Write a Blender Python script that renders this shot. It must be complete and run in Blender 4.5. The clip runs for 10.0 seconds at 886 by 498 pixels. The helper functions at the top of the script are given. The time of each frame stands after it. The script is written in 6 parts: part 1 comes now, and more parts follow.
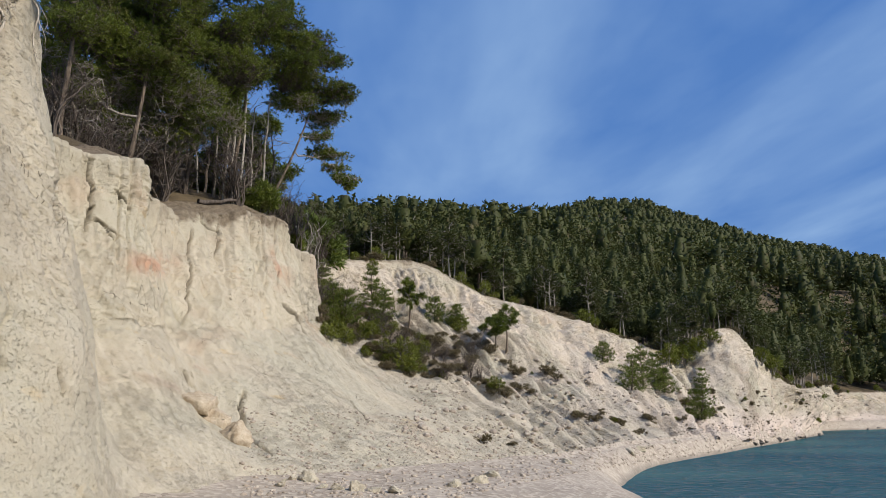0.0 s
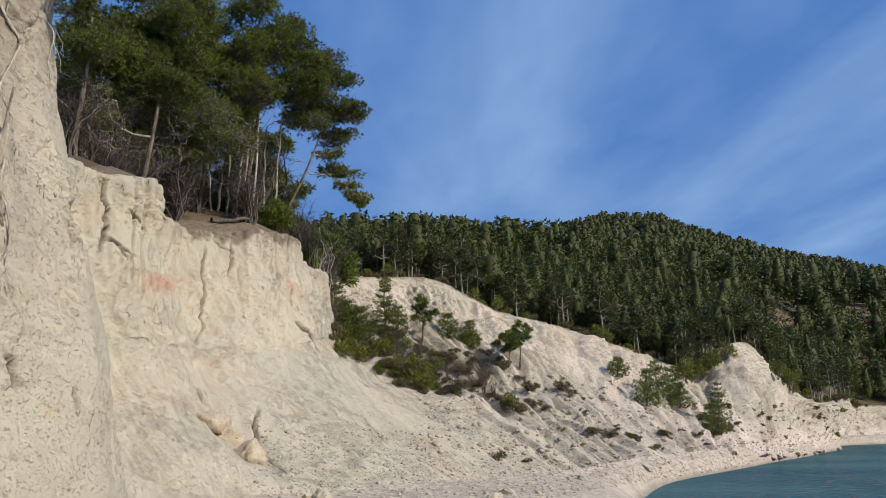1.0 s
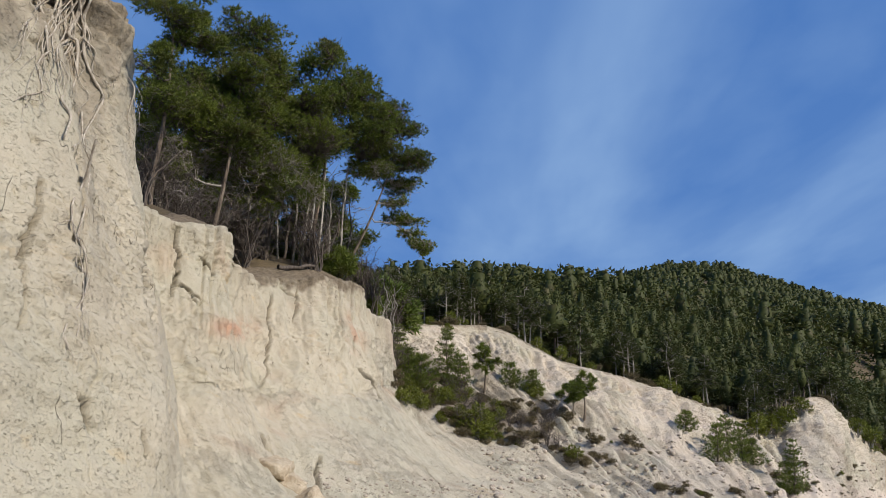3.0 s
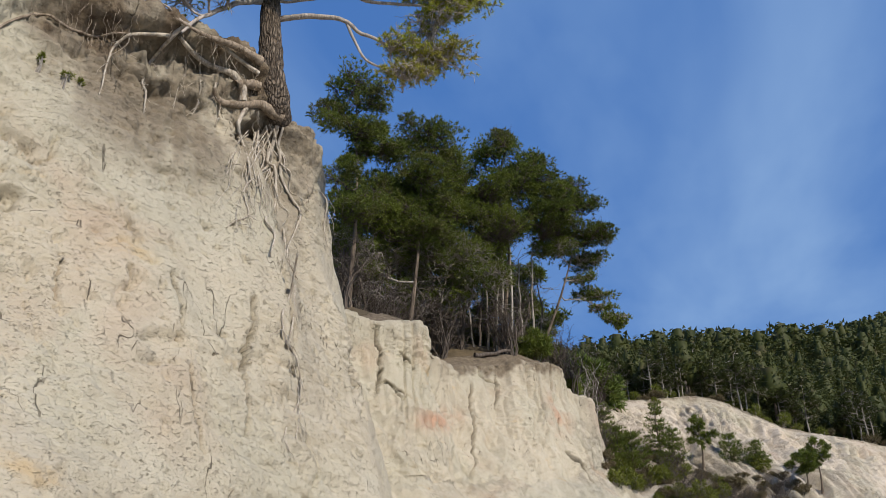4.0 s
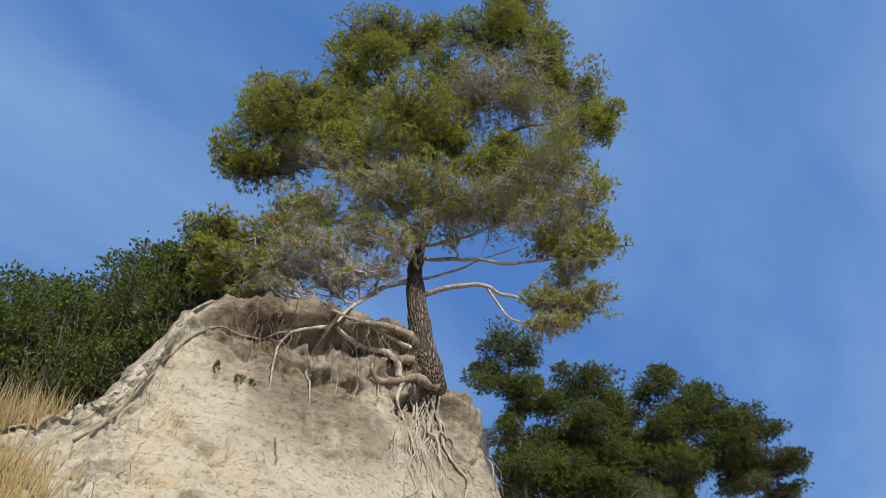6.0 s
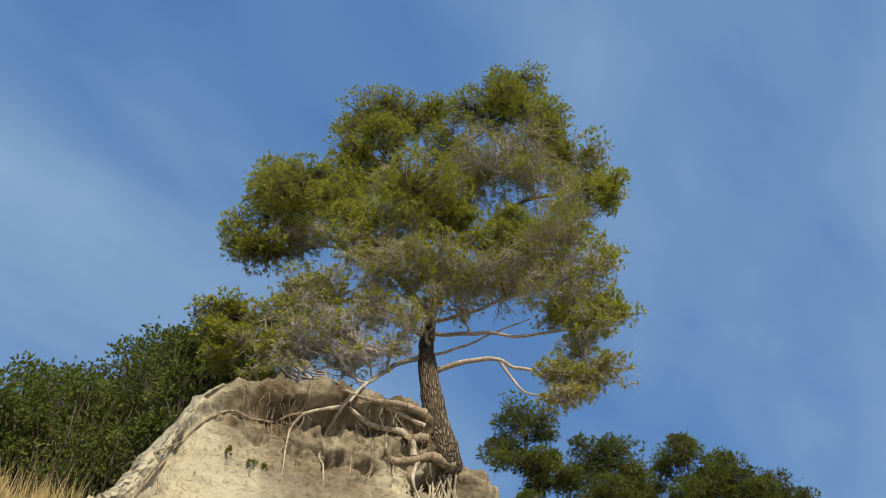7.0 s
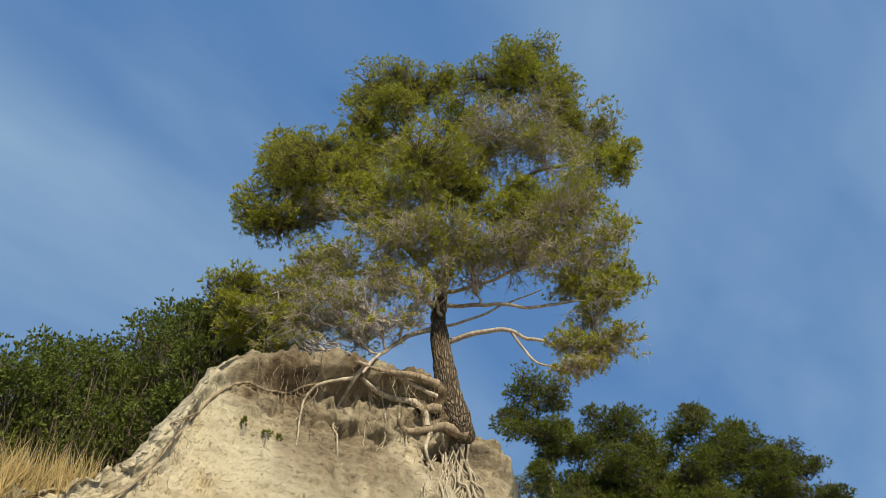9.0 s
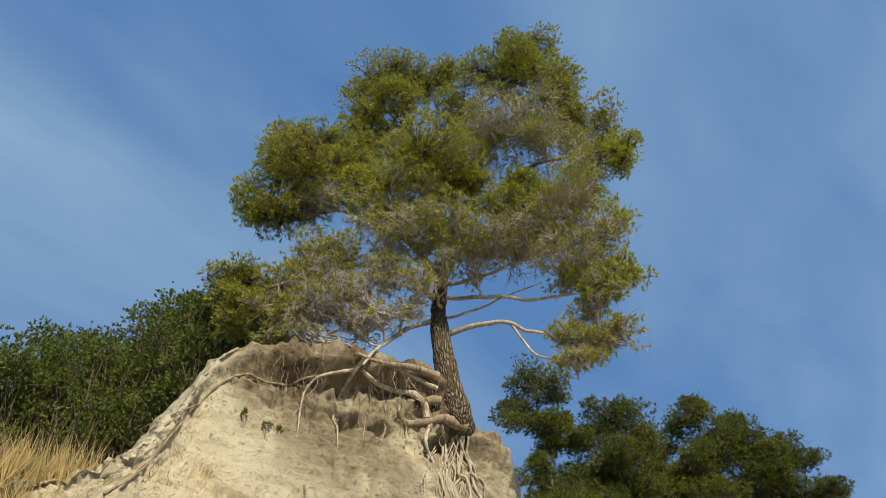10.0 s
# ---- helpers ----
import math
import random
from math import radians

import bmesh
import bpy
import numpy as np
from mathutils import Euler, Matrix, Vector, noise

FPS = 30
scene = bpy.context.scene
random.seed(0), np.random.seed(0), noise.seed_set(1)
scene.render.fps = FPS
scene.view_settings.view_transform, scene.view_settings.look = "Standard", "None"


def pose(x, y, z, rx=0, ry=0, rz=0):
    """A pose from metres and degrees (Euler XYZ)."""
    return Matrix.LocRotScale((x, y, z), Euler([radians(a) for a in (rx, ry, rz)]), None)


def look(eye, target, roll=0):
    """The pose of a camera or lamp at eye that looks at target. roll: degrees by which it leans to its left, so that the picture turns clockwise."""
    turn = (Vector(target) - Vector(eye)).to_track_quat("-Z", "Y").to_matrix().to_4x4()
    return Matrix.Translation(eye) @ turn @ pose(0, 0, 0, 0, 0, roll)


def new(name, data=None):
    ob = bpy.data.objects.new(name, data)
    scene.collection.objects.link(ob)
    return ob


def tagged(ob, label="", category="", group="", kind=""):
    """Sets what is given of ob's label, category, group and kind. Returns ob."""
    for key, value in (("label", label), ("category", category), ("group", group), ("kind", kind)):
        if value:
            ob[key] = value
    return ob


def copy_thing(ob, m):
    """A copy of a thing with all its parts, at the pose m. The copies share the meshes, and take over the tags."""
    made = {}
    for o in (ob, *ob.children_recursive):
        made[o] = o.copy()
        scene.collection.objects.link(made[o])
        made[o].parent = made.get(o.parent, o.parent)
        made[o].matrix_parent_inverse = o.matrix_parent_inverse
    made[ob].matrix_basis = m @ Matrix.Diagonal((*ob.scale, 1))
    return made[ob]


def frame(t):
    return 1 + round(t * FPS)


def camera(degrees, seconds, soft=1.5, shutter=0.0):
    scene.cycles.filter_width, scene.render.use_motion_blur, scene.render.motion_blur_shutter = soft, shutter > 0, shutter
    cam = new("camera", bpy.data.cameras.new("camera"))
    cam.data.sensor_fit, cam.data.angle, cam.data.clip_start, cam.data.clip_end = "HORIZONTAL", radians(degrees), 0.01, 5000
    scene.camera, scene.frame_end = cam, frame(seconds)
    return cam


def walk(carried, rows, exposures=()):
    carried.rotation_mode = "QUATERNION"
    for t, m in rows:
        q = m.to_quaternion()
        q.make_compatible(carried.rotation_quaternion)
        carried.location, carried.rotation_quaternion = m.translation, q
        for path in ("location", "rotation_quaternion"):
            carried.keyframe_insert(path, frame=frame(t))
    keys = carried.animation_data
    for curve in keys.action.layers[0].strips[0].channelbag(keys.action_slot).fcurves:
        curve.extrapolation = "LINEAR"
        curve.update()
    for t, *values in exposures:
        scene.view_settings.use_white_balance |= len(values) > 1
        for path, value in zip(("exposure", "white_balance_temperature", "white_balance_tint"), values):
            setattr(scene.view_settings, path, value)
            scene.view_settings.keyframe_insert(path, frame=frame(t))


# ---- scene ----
# ---- camera ----
EYE = (0.0, 0.0, 2.08)
cam = camera(57.8, 10.0, soft=0.5)
walk(cam, [
    (0.0, pose(*EYE, 101.56, 0.51, 0.23)),
    (0.5, pose(*EYE, 102.29, 0.78, 0.74)),
    (1.0, pose(*EYE, 102.73, 0.89, 1.21)),
    (1.5, pose(*EYE, 103.21, 0.82, 1.67)),
    (2.0, pose(*EYE, 103.79, 0.68, 2.25)),
    (2.2, pose(*EYE, 104.16, 0.56, 2.50)),
    (3.3, pose(*EYE, 107.84, -0.19, 8.26)),
    (3.5, pose(*EYE, 109.30, 0.42, 10.98)),
    (4.0, pose(*EYE, 112.05, 1.31, 20.25)),
    (4.5, pose(*EYE, 116.69, 1.72, 26.26)),
    (5.0, pose(*EYE, 119.07, 2.42, 29.93)),
    (5.5, pose(*EYE, 125.29, 2.94, 32.66)),
    (6.0, pose(*EYE, 130.75, 3.21, 34.02)),
    (6.2, pose(*EYE, 132.16, 3.48, 34.55)),
    (7.3, pose(*EYE, 136.66, 4.40, 36.18)),
    (7.5, pose(*EYE, 136.51, 4.42, 36.28)),
    (8.0, pose(*EYE, 136.00, 4.41, 36.51)),
    (8.5, pose(*EYE, 134.88, 4.20, 36.74)),
    (9.0, pose(*EYE, 134.25, 3.97, 36.80)),
    (9.5, pose(*EYE, 133.87, 3.99, 36.72)),
    (10.0, pose(*EYE, 133.70, 3.91, 36.76)),
], exposures=[(0.0, 0.14, 6500, 10), (2.2, 0.14, 6500, 10), (3.5, 0.09, 6450, 10), (5.0, 0.09, 6450, 10), (6.2, 0.29, 6700, 9), (7.3, 0.35, 8150, 2), (10.0, 0.35, 8150, 2)])

# ---- light ----
SUN_AZ, SUN_EL = 121.0, 34.0            # bearing clockwise from +y, and height, in degrees
world = bpy.data.worlds.new("world")
scene.world = world
world.use_nodes = True
wt = world.node_tree
wt.nodes.clear()


def wnode(kind, **props):
    n = wt.nodes.new(kind)
    for k, v in props.items():
        n.inputs[k].default_value = v
    return n


sky = wt.nodes.new("ShaderNodeTexSky")
sky.sky_type = "NISHITA"
sky.sun_disc = False
sky.sun_elevation, sky.sun_rotation = radians(SUN_EL), radians(SUN_AZ)
sky.air_density, sky.dust_density, sky.ozone_density = 1.0, 0.6, 2.0
coord = wt.nodes.new("ShaderNodeTexCoord")
# thin cirrus, drawn out along one direction on a plane high above
sep = wt.nodes.new("ShaderNodeSeparateXYZ")
wt.links.new(coord.outputs["Generated"], sep.inputs[0])
lift = wt.nodes.new("ShaderNodeMath")
lift.operation = "MAXIMUM"
lift.inputs[1].default_value = 0.03
wt.links.new(sep.outputs[2], lift.inputs[0])
flat = []
for k in (0, 1):
    d = wt.nodes.new("ShaderNodeMath")
    d.operation = "DIVIDE"
    wt.links.new(sep.outputs[k], d.inputs[0])
    wt.links.new(lift.outputs[0], d.inputs[1])
    flat.append(d)
comb = wt.nodes.new("ShaderNodeCombineXYZ")
for k in (0, 1):
    wt.links.new(flat[k].outputs[0], comb.inputs[k])
cloud_masks = []
for turn, sx, sy, scale, lo, hi in ((35, 1.0, 0.30, 1.1, 0.44, 0.78), (20, 1.0, 0.45, 2.6, 0.42, 0.80)):
    mp = wt.nodes.new("ShaderNodeMapping")
    mp.inputs["Rotation"].default_value = (0, 0, radians(turn))
    mp.inputs["Scale"].default_value = (sx, sy, 1)
    mp.inputs["Location"].default_value = (2.3, 0.7, 0)
    wt.links.new(comb.outputs[0], mp.inputs["Vector"])
    nz = wnode("ShaderNodeTexNoise", Scale=scale, Detail=5.0, Roughness=0.5, Distortion=0.25)
    wt.links.new(mp.outputs[0], nz.inputs["Vector"])
    mr = wnode("ShaderNodeMapRange", **{"From Min": lo, "From Max": hi, "To Min": 0.0, "To Max": 1.0})
    wt.links.new(nz.outputs[0], mr.inputs["Value"])
    cloud_masks.append(mr)
add = wt.nodes.new("ShaderNodeMath")
add.operation = "MULTIPLY_ADD"
wt.links.new(cloud_masks[1].outputs[0], add.inputs[0])
add.inputs[1].default_value = 0.35
wt.links.new(cloud_masks[0].outputs[0], add.inputs[2])
amount = wt.nodes.new("ShaderNodeMath")
amount.operation = "MULTIPLY"
amount.use_clamp = True
amount.inputs[1].default_value = 0.72
wt.links.new(add.outputs[0], amount.inputs[0])
# thin even veil over the whole sky, then the cirrus over it
even = wt.nodes.new("ShaderNodeMix")
even.data_type = "RGBA"
even.inputs[0].default_value = 0.72
even.inputs[7].default_value = (0.52, 1.66, 4.75, 1)
wt.links.new(sky.outputs[0], even.inputs[6])
veil = wt.nodes.new("ShaderNodeMix")
veil.data_type = "RGBA"
veil.inputs[7].default_value = (2.7, 4.15, 6.4, 1)
wt.links.new(amount.outputs[0], veil.inputs[0])
wt.links.new(even.outputs[2], veil.inputs[6])
bg = wnode("ShaderNodeBackground", Strength=0.11)
wt.links.new(veil.outputs[2], bg.inputs[0])
wo = wt.nodes.new("ShaderNodeOutputWorld")
wt.links.new(bg.outputs[0], wo.inputs[0])

sun_data = bpy.data.lights.new("sun", "SUN")
sun_data.energy, sun_data.angle, sun_data.color = 4.1, radians(1.0), (1.0, 0.92, 0.80)
sun = new("sun", sun_data)
_a, _e = radians(SUN_AZ), radians(SUN_EL)
sun.matrix_world = look((60 * math.sin(_a) * math.cos(_e), 60 * math.cos(_a) * math.cos(_e), 60 * math.sin(_e)), (0, 0, 0))


# ---- materials ----
class Mat:
    """A small builder of node materials."""

    def __init__(self, name, rough=0.9):
        self.m = bpy.data.materials.new(name)
        self.m.use_nodes = True
        self.t = self.m.node_tree
        self.b = self.t.nodes["Principled BSDF"]
        self.b.inputs["Roughness"].default_value = rough
        self.b.inputs["Specular IOR Level"].default_value = 0.25
        self.obj = self.t.nodes.new("ShaderNodeTexCoord").outputs["Object"]

    def put(self, socket, v):
        if hasattr(v, "is_linked") or isinstance(v, bpy.types.NodeSocket):
            self.t.links.new(v, socket)
        else:
            socket.default_value = v

    def noise(self, scale, detail=4, rough=0.55, stretch=(1, 1, 1), turn=(0, 0, 0), distort=0.0, vec=None):
        mp = self.t.nodes.new("ShaderNodeMapping")
        mp.inputs["Scale"].default_value = stretch
        mp.inputs["Rotation"].default_value = [radians(a) for a in turn]
        self.t.links.new(vec or self.obj, mp.inputs["Vector"])
        n = self.t.nodes.new("ShaderNodeTexNoise")
        n.inputs["Scale"].default_value, n.inputs["Detail"].default_value = scale, detail
        n.inputs["Roughness"].default_value, n.inputs["Distortion"].default_value = rough, distort
        self.t.links.new(mp.outputs[0], n.inputs["Vector"])
        return n.outputs[0]

    def cells(self, scale, feature="F1", stretch=(1, 1, 1), out=0):
        mp = self.t.nodes.new("ShaderNodeMapping")
        mp.inputs["Scale"].default_value = stretch
        self.t.links.new(self.obj, mp.inputs["Vector"])
        n = self.t.nodes.new("ShaderNodeTexVoronoi")
        n.feature = feature
        n.inputs["Scale"].default_value = scale
        self.t.links.new(mp.outputs[0], n.inputs["Vector"])
        return n.outputs[out]

    def band(self, v, lo, hi, a=0.0, b=1.0):
        n = self.t.nodes.new("ShaderNodeMapRange")
        for k, x in (("From Min", lo), ("From Max", hi), ("To Min", a), ("To Max", b)):
            n.inputs[k].default_value = x
        self.t.links.new(v, n.inputs["Value"])
        return n.outputs[0]

    def math(self, op, a, b, clamp=False):
        n = self.t.nodes.new("ShaderNodeMath")
        n.operation, n.use_clamp = op, clamp
        self.put(n.inputs[0], a), self.put(n.inputs[1], b)
        return n.outputs[0]

    def mix(self, f, a, b, blend="MIX"):
        n = self.t.nodes.new("ShaderNodeMix")
        n.data_type, n.blend_type = "RGBA", blend
        self.put(n.inputs[0], f)
        for s, v in ((n.inputs[6], a), (n.inputs[7], b)):
            self.put(s, (*v, 1) if isinstance(v, tuple) else v)
        return n.outputs[2]

    def attr(self, name):
        n = self.t.nodes.new("ShaderNodeAttribute")
        n.attribute_name = name
        return n.outputs["Fac"]

    def island(self):
        return self.t.nodes.new("ShaderNodeNewGeometry").outputs["Random Per Island"]

    def colour(self, v):
        self.put(self.b.inputs["Base Color"], (*v, 1) if isinstance(v, tuple) else v)
        return self

    def bump(self, layers):
        last = None
        for h, strength, dist in layers:
            n = self.t.nodes.new("ShaderNodeBump")
            n.inputs["Strength"].default_value, n.inputs["Distance"].default_value = strength, dist
            self.t.links.new(h, n.inputs["Height"])
            if last:
                self.t.links.new(last, n.inputs["Normal"])
            last = n.outputs[0]
        self.t.links.new(last, self.b.inputs["Normal"])
        return self


def marl_material():
    """Pale cream marl with grey-green and pink patches, ochre stains and brown topsoil under the rim."""
    m = Mat("marl", 0.95)
    big = m.noise(0.35, 4, 0.6)
    mid = m.noise(1.6, 6, 0.65, distort=0.6)
    fine = m.noise(16, 6, 0.7)
    streak = m.noise(1.1, 5, 0.6, stretch=(1, 1, 0.14))
    c = m.mix(m.band(mid, 0.35, 0.68), (0.515, 0.443, 0.328), (0.572, 0.506, 0.387))
    c = m.mix(m.math("MULTIPLY", m.band(big, 0.42, 0.60), 0.5), c, (0.475, 0.45, 0.345))
    c = m.mix(m.math("MULTIPLY", m.band(m.noise(0.55, 3, 0.5, distort=0.4), 0.58, 0.72), 0.5), c, (0.49, 0.345, 0.24))
    c = m.mix(m.math("MULTIPLY", m.band(streak, 0.55, 0.72), 0.30), c, (0.40, 0.37, 0.29))
    c = m.mix(m.math("MULTIPLY", m.band(m.noise(0.8, 5, 0.6, stretch=(1, 1, 2.5)), 0.63, 0.74), 0.5), c, (0.56, 0.38, 0.17))
    c = m.mix(m.math("MULTIPLY", m.band(fine, 0.52, 0.72), 0.22), c, (0.36, 0.32, 0.245))
    # dark flecks: the small shadows cast by chips, painted into the colour
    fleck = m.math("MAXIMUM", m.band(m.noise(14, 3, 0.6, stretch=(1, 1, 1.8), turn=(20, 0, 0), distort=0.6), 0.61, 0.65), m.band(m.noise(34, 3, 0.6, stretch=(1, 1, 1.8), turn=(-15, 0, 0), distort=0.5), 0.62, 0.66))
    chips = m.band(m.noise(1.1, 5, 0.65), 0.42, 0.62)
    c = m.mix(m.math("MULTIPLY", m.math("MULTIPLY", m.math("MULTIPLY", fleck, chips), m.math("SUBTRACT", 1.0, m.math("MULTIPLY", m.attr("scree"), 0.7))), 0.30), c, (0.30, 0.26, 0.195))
    scree = m.attr("scree")
    c = m.mix(m.math("MULTIPLY", scree, 0.55), c, m.mix(m.band(m.noise(9, 4, 0.6), 0.35, 0.7), (0.49, 0.425, 0.315), (0.63, 0.56, 0.445)))
    c = m.mix(m.math("MULTIPLY", m.attr("streak"), 0.6), c, m.mix(m.band(m.noise(1.7, 5, 0.7), 0.4, 0.6), (0.30, 0.25, 0.18), (0.45, 0.41, 0.33)))
    debris = m.band(m.noise(2.6, 8, 0.8, stretch=(1, 1, 1.3)), 0.50, 0.58)
    c = m.mix(m.math("MULTIPLY", m.math("MULTIPLY", debris, m.attr("rubble")), 0.28), c, (0.33, 0.285, 0.215))
    c = m.mix(m.math("MULTIPLY", m.attr("pink"), 0.8), c, (0.66, 0.545, 0.46))
    c = m.mix(m.attr("rust"), c, (0.50, 0.26, 0.16))
    # the dark inside the named fissures is shade painted into the colour
    c = m.mix(m.math("MULTIPLY", m.attr("fissure_shade"), 0.8), c, (0.10, 0.08, 0.055))
    # brown soil, also used to paint shade under the lip and on the flank
    c = m.mix(m.attr("soil_and_shade"), c, m.mix(m.band(m.noise(7, 5, 0.65), 0.35, 0.65), (0.090, 0.064, 0.042), (0.22, 0.168, 0.112)))
    # hairline cracks, mostly upright, with their shade put into the colour
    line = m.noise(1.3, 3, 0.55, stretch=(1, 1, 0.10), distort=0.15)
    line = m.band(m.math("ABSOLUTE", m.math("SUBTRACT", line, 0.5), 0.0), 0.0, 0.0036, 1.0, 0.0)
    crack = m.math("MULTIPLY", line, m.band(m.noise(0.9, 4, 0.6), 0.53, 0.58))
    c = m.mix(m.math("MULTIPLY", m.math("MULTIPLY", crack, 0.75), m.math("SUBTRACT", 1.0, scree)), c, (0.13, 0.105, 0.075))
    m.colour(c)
    flakes = m.cells(5.5, stretch=(1, 1, 1.7))
    m.bump([(m.noise(0.9, 5, 0.65, stretch=(1, 1, 0.5)), 0.3, 0.2), (m.math("MULTIPLY", m.noise(2.6, 5, 0.7, stretch=(1, 1, 0.16), distort=0.5), m.band(scree, 0.0, 0.6, 1.0, 0.15)), 0.35, 0.10), (m.noise(7, 9, 0.78, stretch=(1, 1, 1.15), turn=(12, 0, 0), distort=0.4), 0.75, 0.06), (flakes, 0.25, 0.04), (m.math("MULTIPLY", debris, m.attr("rubble")), 0.6, -0.10), (fleck, 1.0, -0.03), (crack, 0.8, -0.05)])
    return m.m


def shingle_material():
    """Grey-beige pebbles, darker where the water wets them."""
    m = Mat("shingle", 0.97)
    stone = m.cells(11, out=1)
    c = m.mix(m.band(m.noise(1.2, 4, 0.6), 0.35, 0.7), (0.29, 0.24, 0.19), (0.44, 0.375, 0.305))
    c = m.mix(m.band(stone, 0.2, 0.8), c, m.mix(m.band(stone, 0.3, 0.7), (0.29, 0.24, 0.185), (0.50, 0.43, 0.345)))
    height = m.t.nodes.new("ShaderNodeSeparateXYZ")
    m.t.links.new(m.obj, height.inputs[0])
    wet = m.band(m.math("ADD", height.outputs[2], m.math("MULTIPLY", m.noise(0.8, 3), 0.25)), 0.16, 0.34, 0.55, 0.0)
    m.colour(m.mix(wet, c, (0.11, 0.10, 0.085)))
    m.bump([(m.cells(11), 0.5, 0.03), (m.noise(30, 4), 0.3, 0.02)])
    return m.m


def forest_floor_material():
    m = Mat("forest_floor", 0.95)
    c = m.mix(m.band(m.noise(0.6, 6, 0.65), 0.35, 0.65), (0.075, 0.058, 0.036), (0.16, 0.12, 0.07))
    m.colour(c)
    m.bump([(m.noise(3, 6, 0.7), 0.8, 0.15)])
    return m.m


def water_material():
    """Clear teal water: light scattered back from below, and the sky mirrored in its ripples."""
    m = Mat("sea_water", 0.2)
    t = m.t
    far = m.noise(0.05, 3, 0.5, stretch=(1, 2.0, 1))
    ripple = m.noise(2.4, 6, 0.62, stretch=(0.8, 1.4, 1), turn=(0, 0, 20))
    bump = t.nodes.new("ShaderNodeBump")
    bump.inputs["Strength"].default_value, bump.inputs["Distance"].default_value = 0.6, 0.35
    t.links.new(ripple, bump.inputs["Height"])
    body = t.nodes.new("ShaderNodeBsdfDiffuse")
    m.put(body.inputs["Color"], m.mix(m.band(far, 0.36, 0.62), (0.012, 0.072, 0.095), (0.045, 0.130, 0.135)))
    gloss = t.nodes.new("ShaderNodeBsdfGlossy")
    gloss.inputs["Roughness"].default_value = 0.10
    for n in (body, gloss):
        t.links.new(bump.outputs[0], n.inputs["Normal"])
    mix = t.nodes.new("ShaderNodeMixShader")
    m.put(mix.inputs[0], m.band(ripple, 0.38, 0.66, 0.06, 0.36))
    t.links.new(body.outputs[0], mix.inputs[1])
    t.links.new(gloss.outputs[0], mix.inputs[2])
    t.links.new(mix.outputs[0], t.nodes["Material Output"].inputs["Surface"])
    return m.m


def needle_material(name, dark, light, dry=None, dry_amount=0.0, patchy=0.0, each=1.0):
    """Pine needles, each spray a slightly different green."""
    m = Mat(name, 0.6)
    r = m.island()
    c = m.mix(m.math("ADD", m.math("MULTIPLY", r, each), 0.35 * (1 - each)), dark, light)
    c = m.mix(m.band(m.noise(0.9, 3, 0.5), 0.35, 0.65, 0.0, 0.55), c, light)
    if patchy:                                       # whole sprays or stands lighter and darker than the rest
        own = m.t.nodes.new("ShaderNodeObjectInfo").outputs["Random"]
        c = m.mix(m.band(own, 0.45, 1.0, 0.0, patchy), c, light)
        c = m.mix(m.band(m.noise(0.13, 3, 0.6), 0.40, 0.62, 0.0, 0.5), c, dark)
    if dry:
        c = m.mix(m.math("MULTIPLY", m.band(m.noise(0.8, 3, 0.5), 0.55, 0.7), dry_amount), c, dry)
    m.colour(c)
    m.b.inputs["Subsurface Weight"].default_value = 0.0
    # a leaf lets some light through
    tr = m.t.nodes.new("ShaderNodeBsdfTranslucent")
    m.t.links.new(c, tr.inputs["Color"])
    ms = m.t.nodes.new("ShaderNodeMixShader")
    ms.inputs[0].default_value = 0.28
    out = m.t.nodes["Material Output"]
    m.t.links.new(m.b.outputs[0], ms.inputs[1])
    m.t.links.new(tr.outputs[0], ms.inputs[2])
    m.t.links.new(ms.outputs[0], out.inputs["Surface"])
    return m.m


def bark_material(name, dark, light, scale=9.0):
    m = Mat(name, 0.9)
    f = m.noise(scale, 6, 0.65, stretch=(1, 1, 0.22), distort=0.8)
    m.colour(m.mix(m.band(f, 0.36, 0.64), dark, light))
    m.bump([(f, 1.0, 0.05), (m.noise(scale * 4, 4, 0.6), 0.5, 0.01)])
    return m.m


def plated_bark():
    """Old pine bark: upright plates between deep dark furrows."""
    m = Mat("plated_bark", 0.92)
    plate = m.cells(24, "DISTANCE_TO_EDGE", stretch=(1, 1, 0.2))
    grain = m.noise(22, 6, 0.7, stretch=(1, 1, 0.3), distort=0.6)
    c = m.mix(m.band(grain, 0.35, 0.68), (0.12, 0.088, 0.064), (0.30, 0.245, 0.19))
    m.colour(m.mix(m.band(plate, 0.0, 0.2, 0.7, 0.0), c, (0.040, 0.030, 0.023)))
    m.bump([(m.band(plate, 0.0, 0.25), 1.0, 0.045), (grain, 0.8, 0.015)])
    return m.m


def lump_material():
    """Broken brown marl, crumbly and stained."""
    m = Mat("brown_marl_lump", 0.95)
    grain = m.noise(6, 7, 0.75)
    c = m.mix(m.band(grain, 0.35, 0.65), (0.36, 0.28, 0.19), (0.58, 0.49, 0.365))
    m.colour(m.mix(m.math("MULTIPLY", m.band(m.noise(1.8, 4, 0.6), 0.5, 0.65), 0.6), c, (0.54, 0.46, 0.35)))
    m.bump([(grain, 0.6, 0.05), (m.noise(24, 5, 0.7), 0.5, 0.02)])
    return m.m


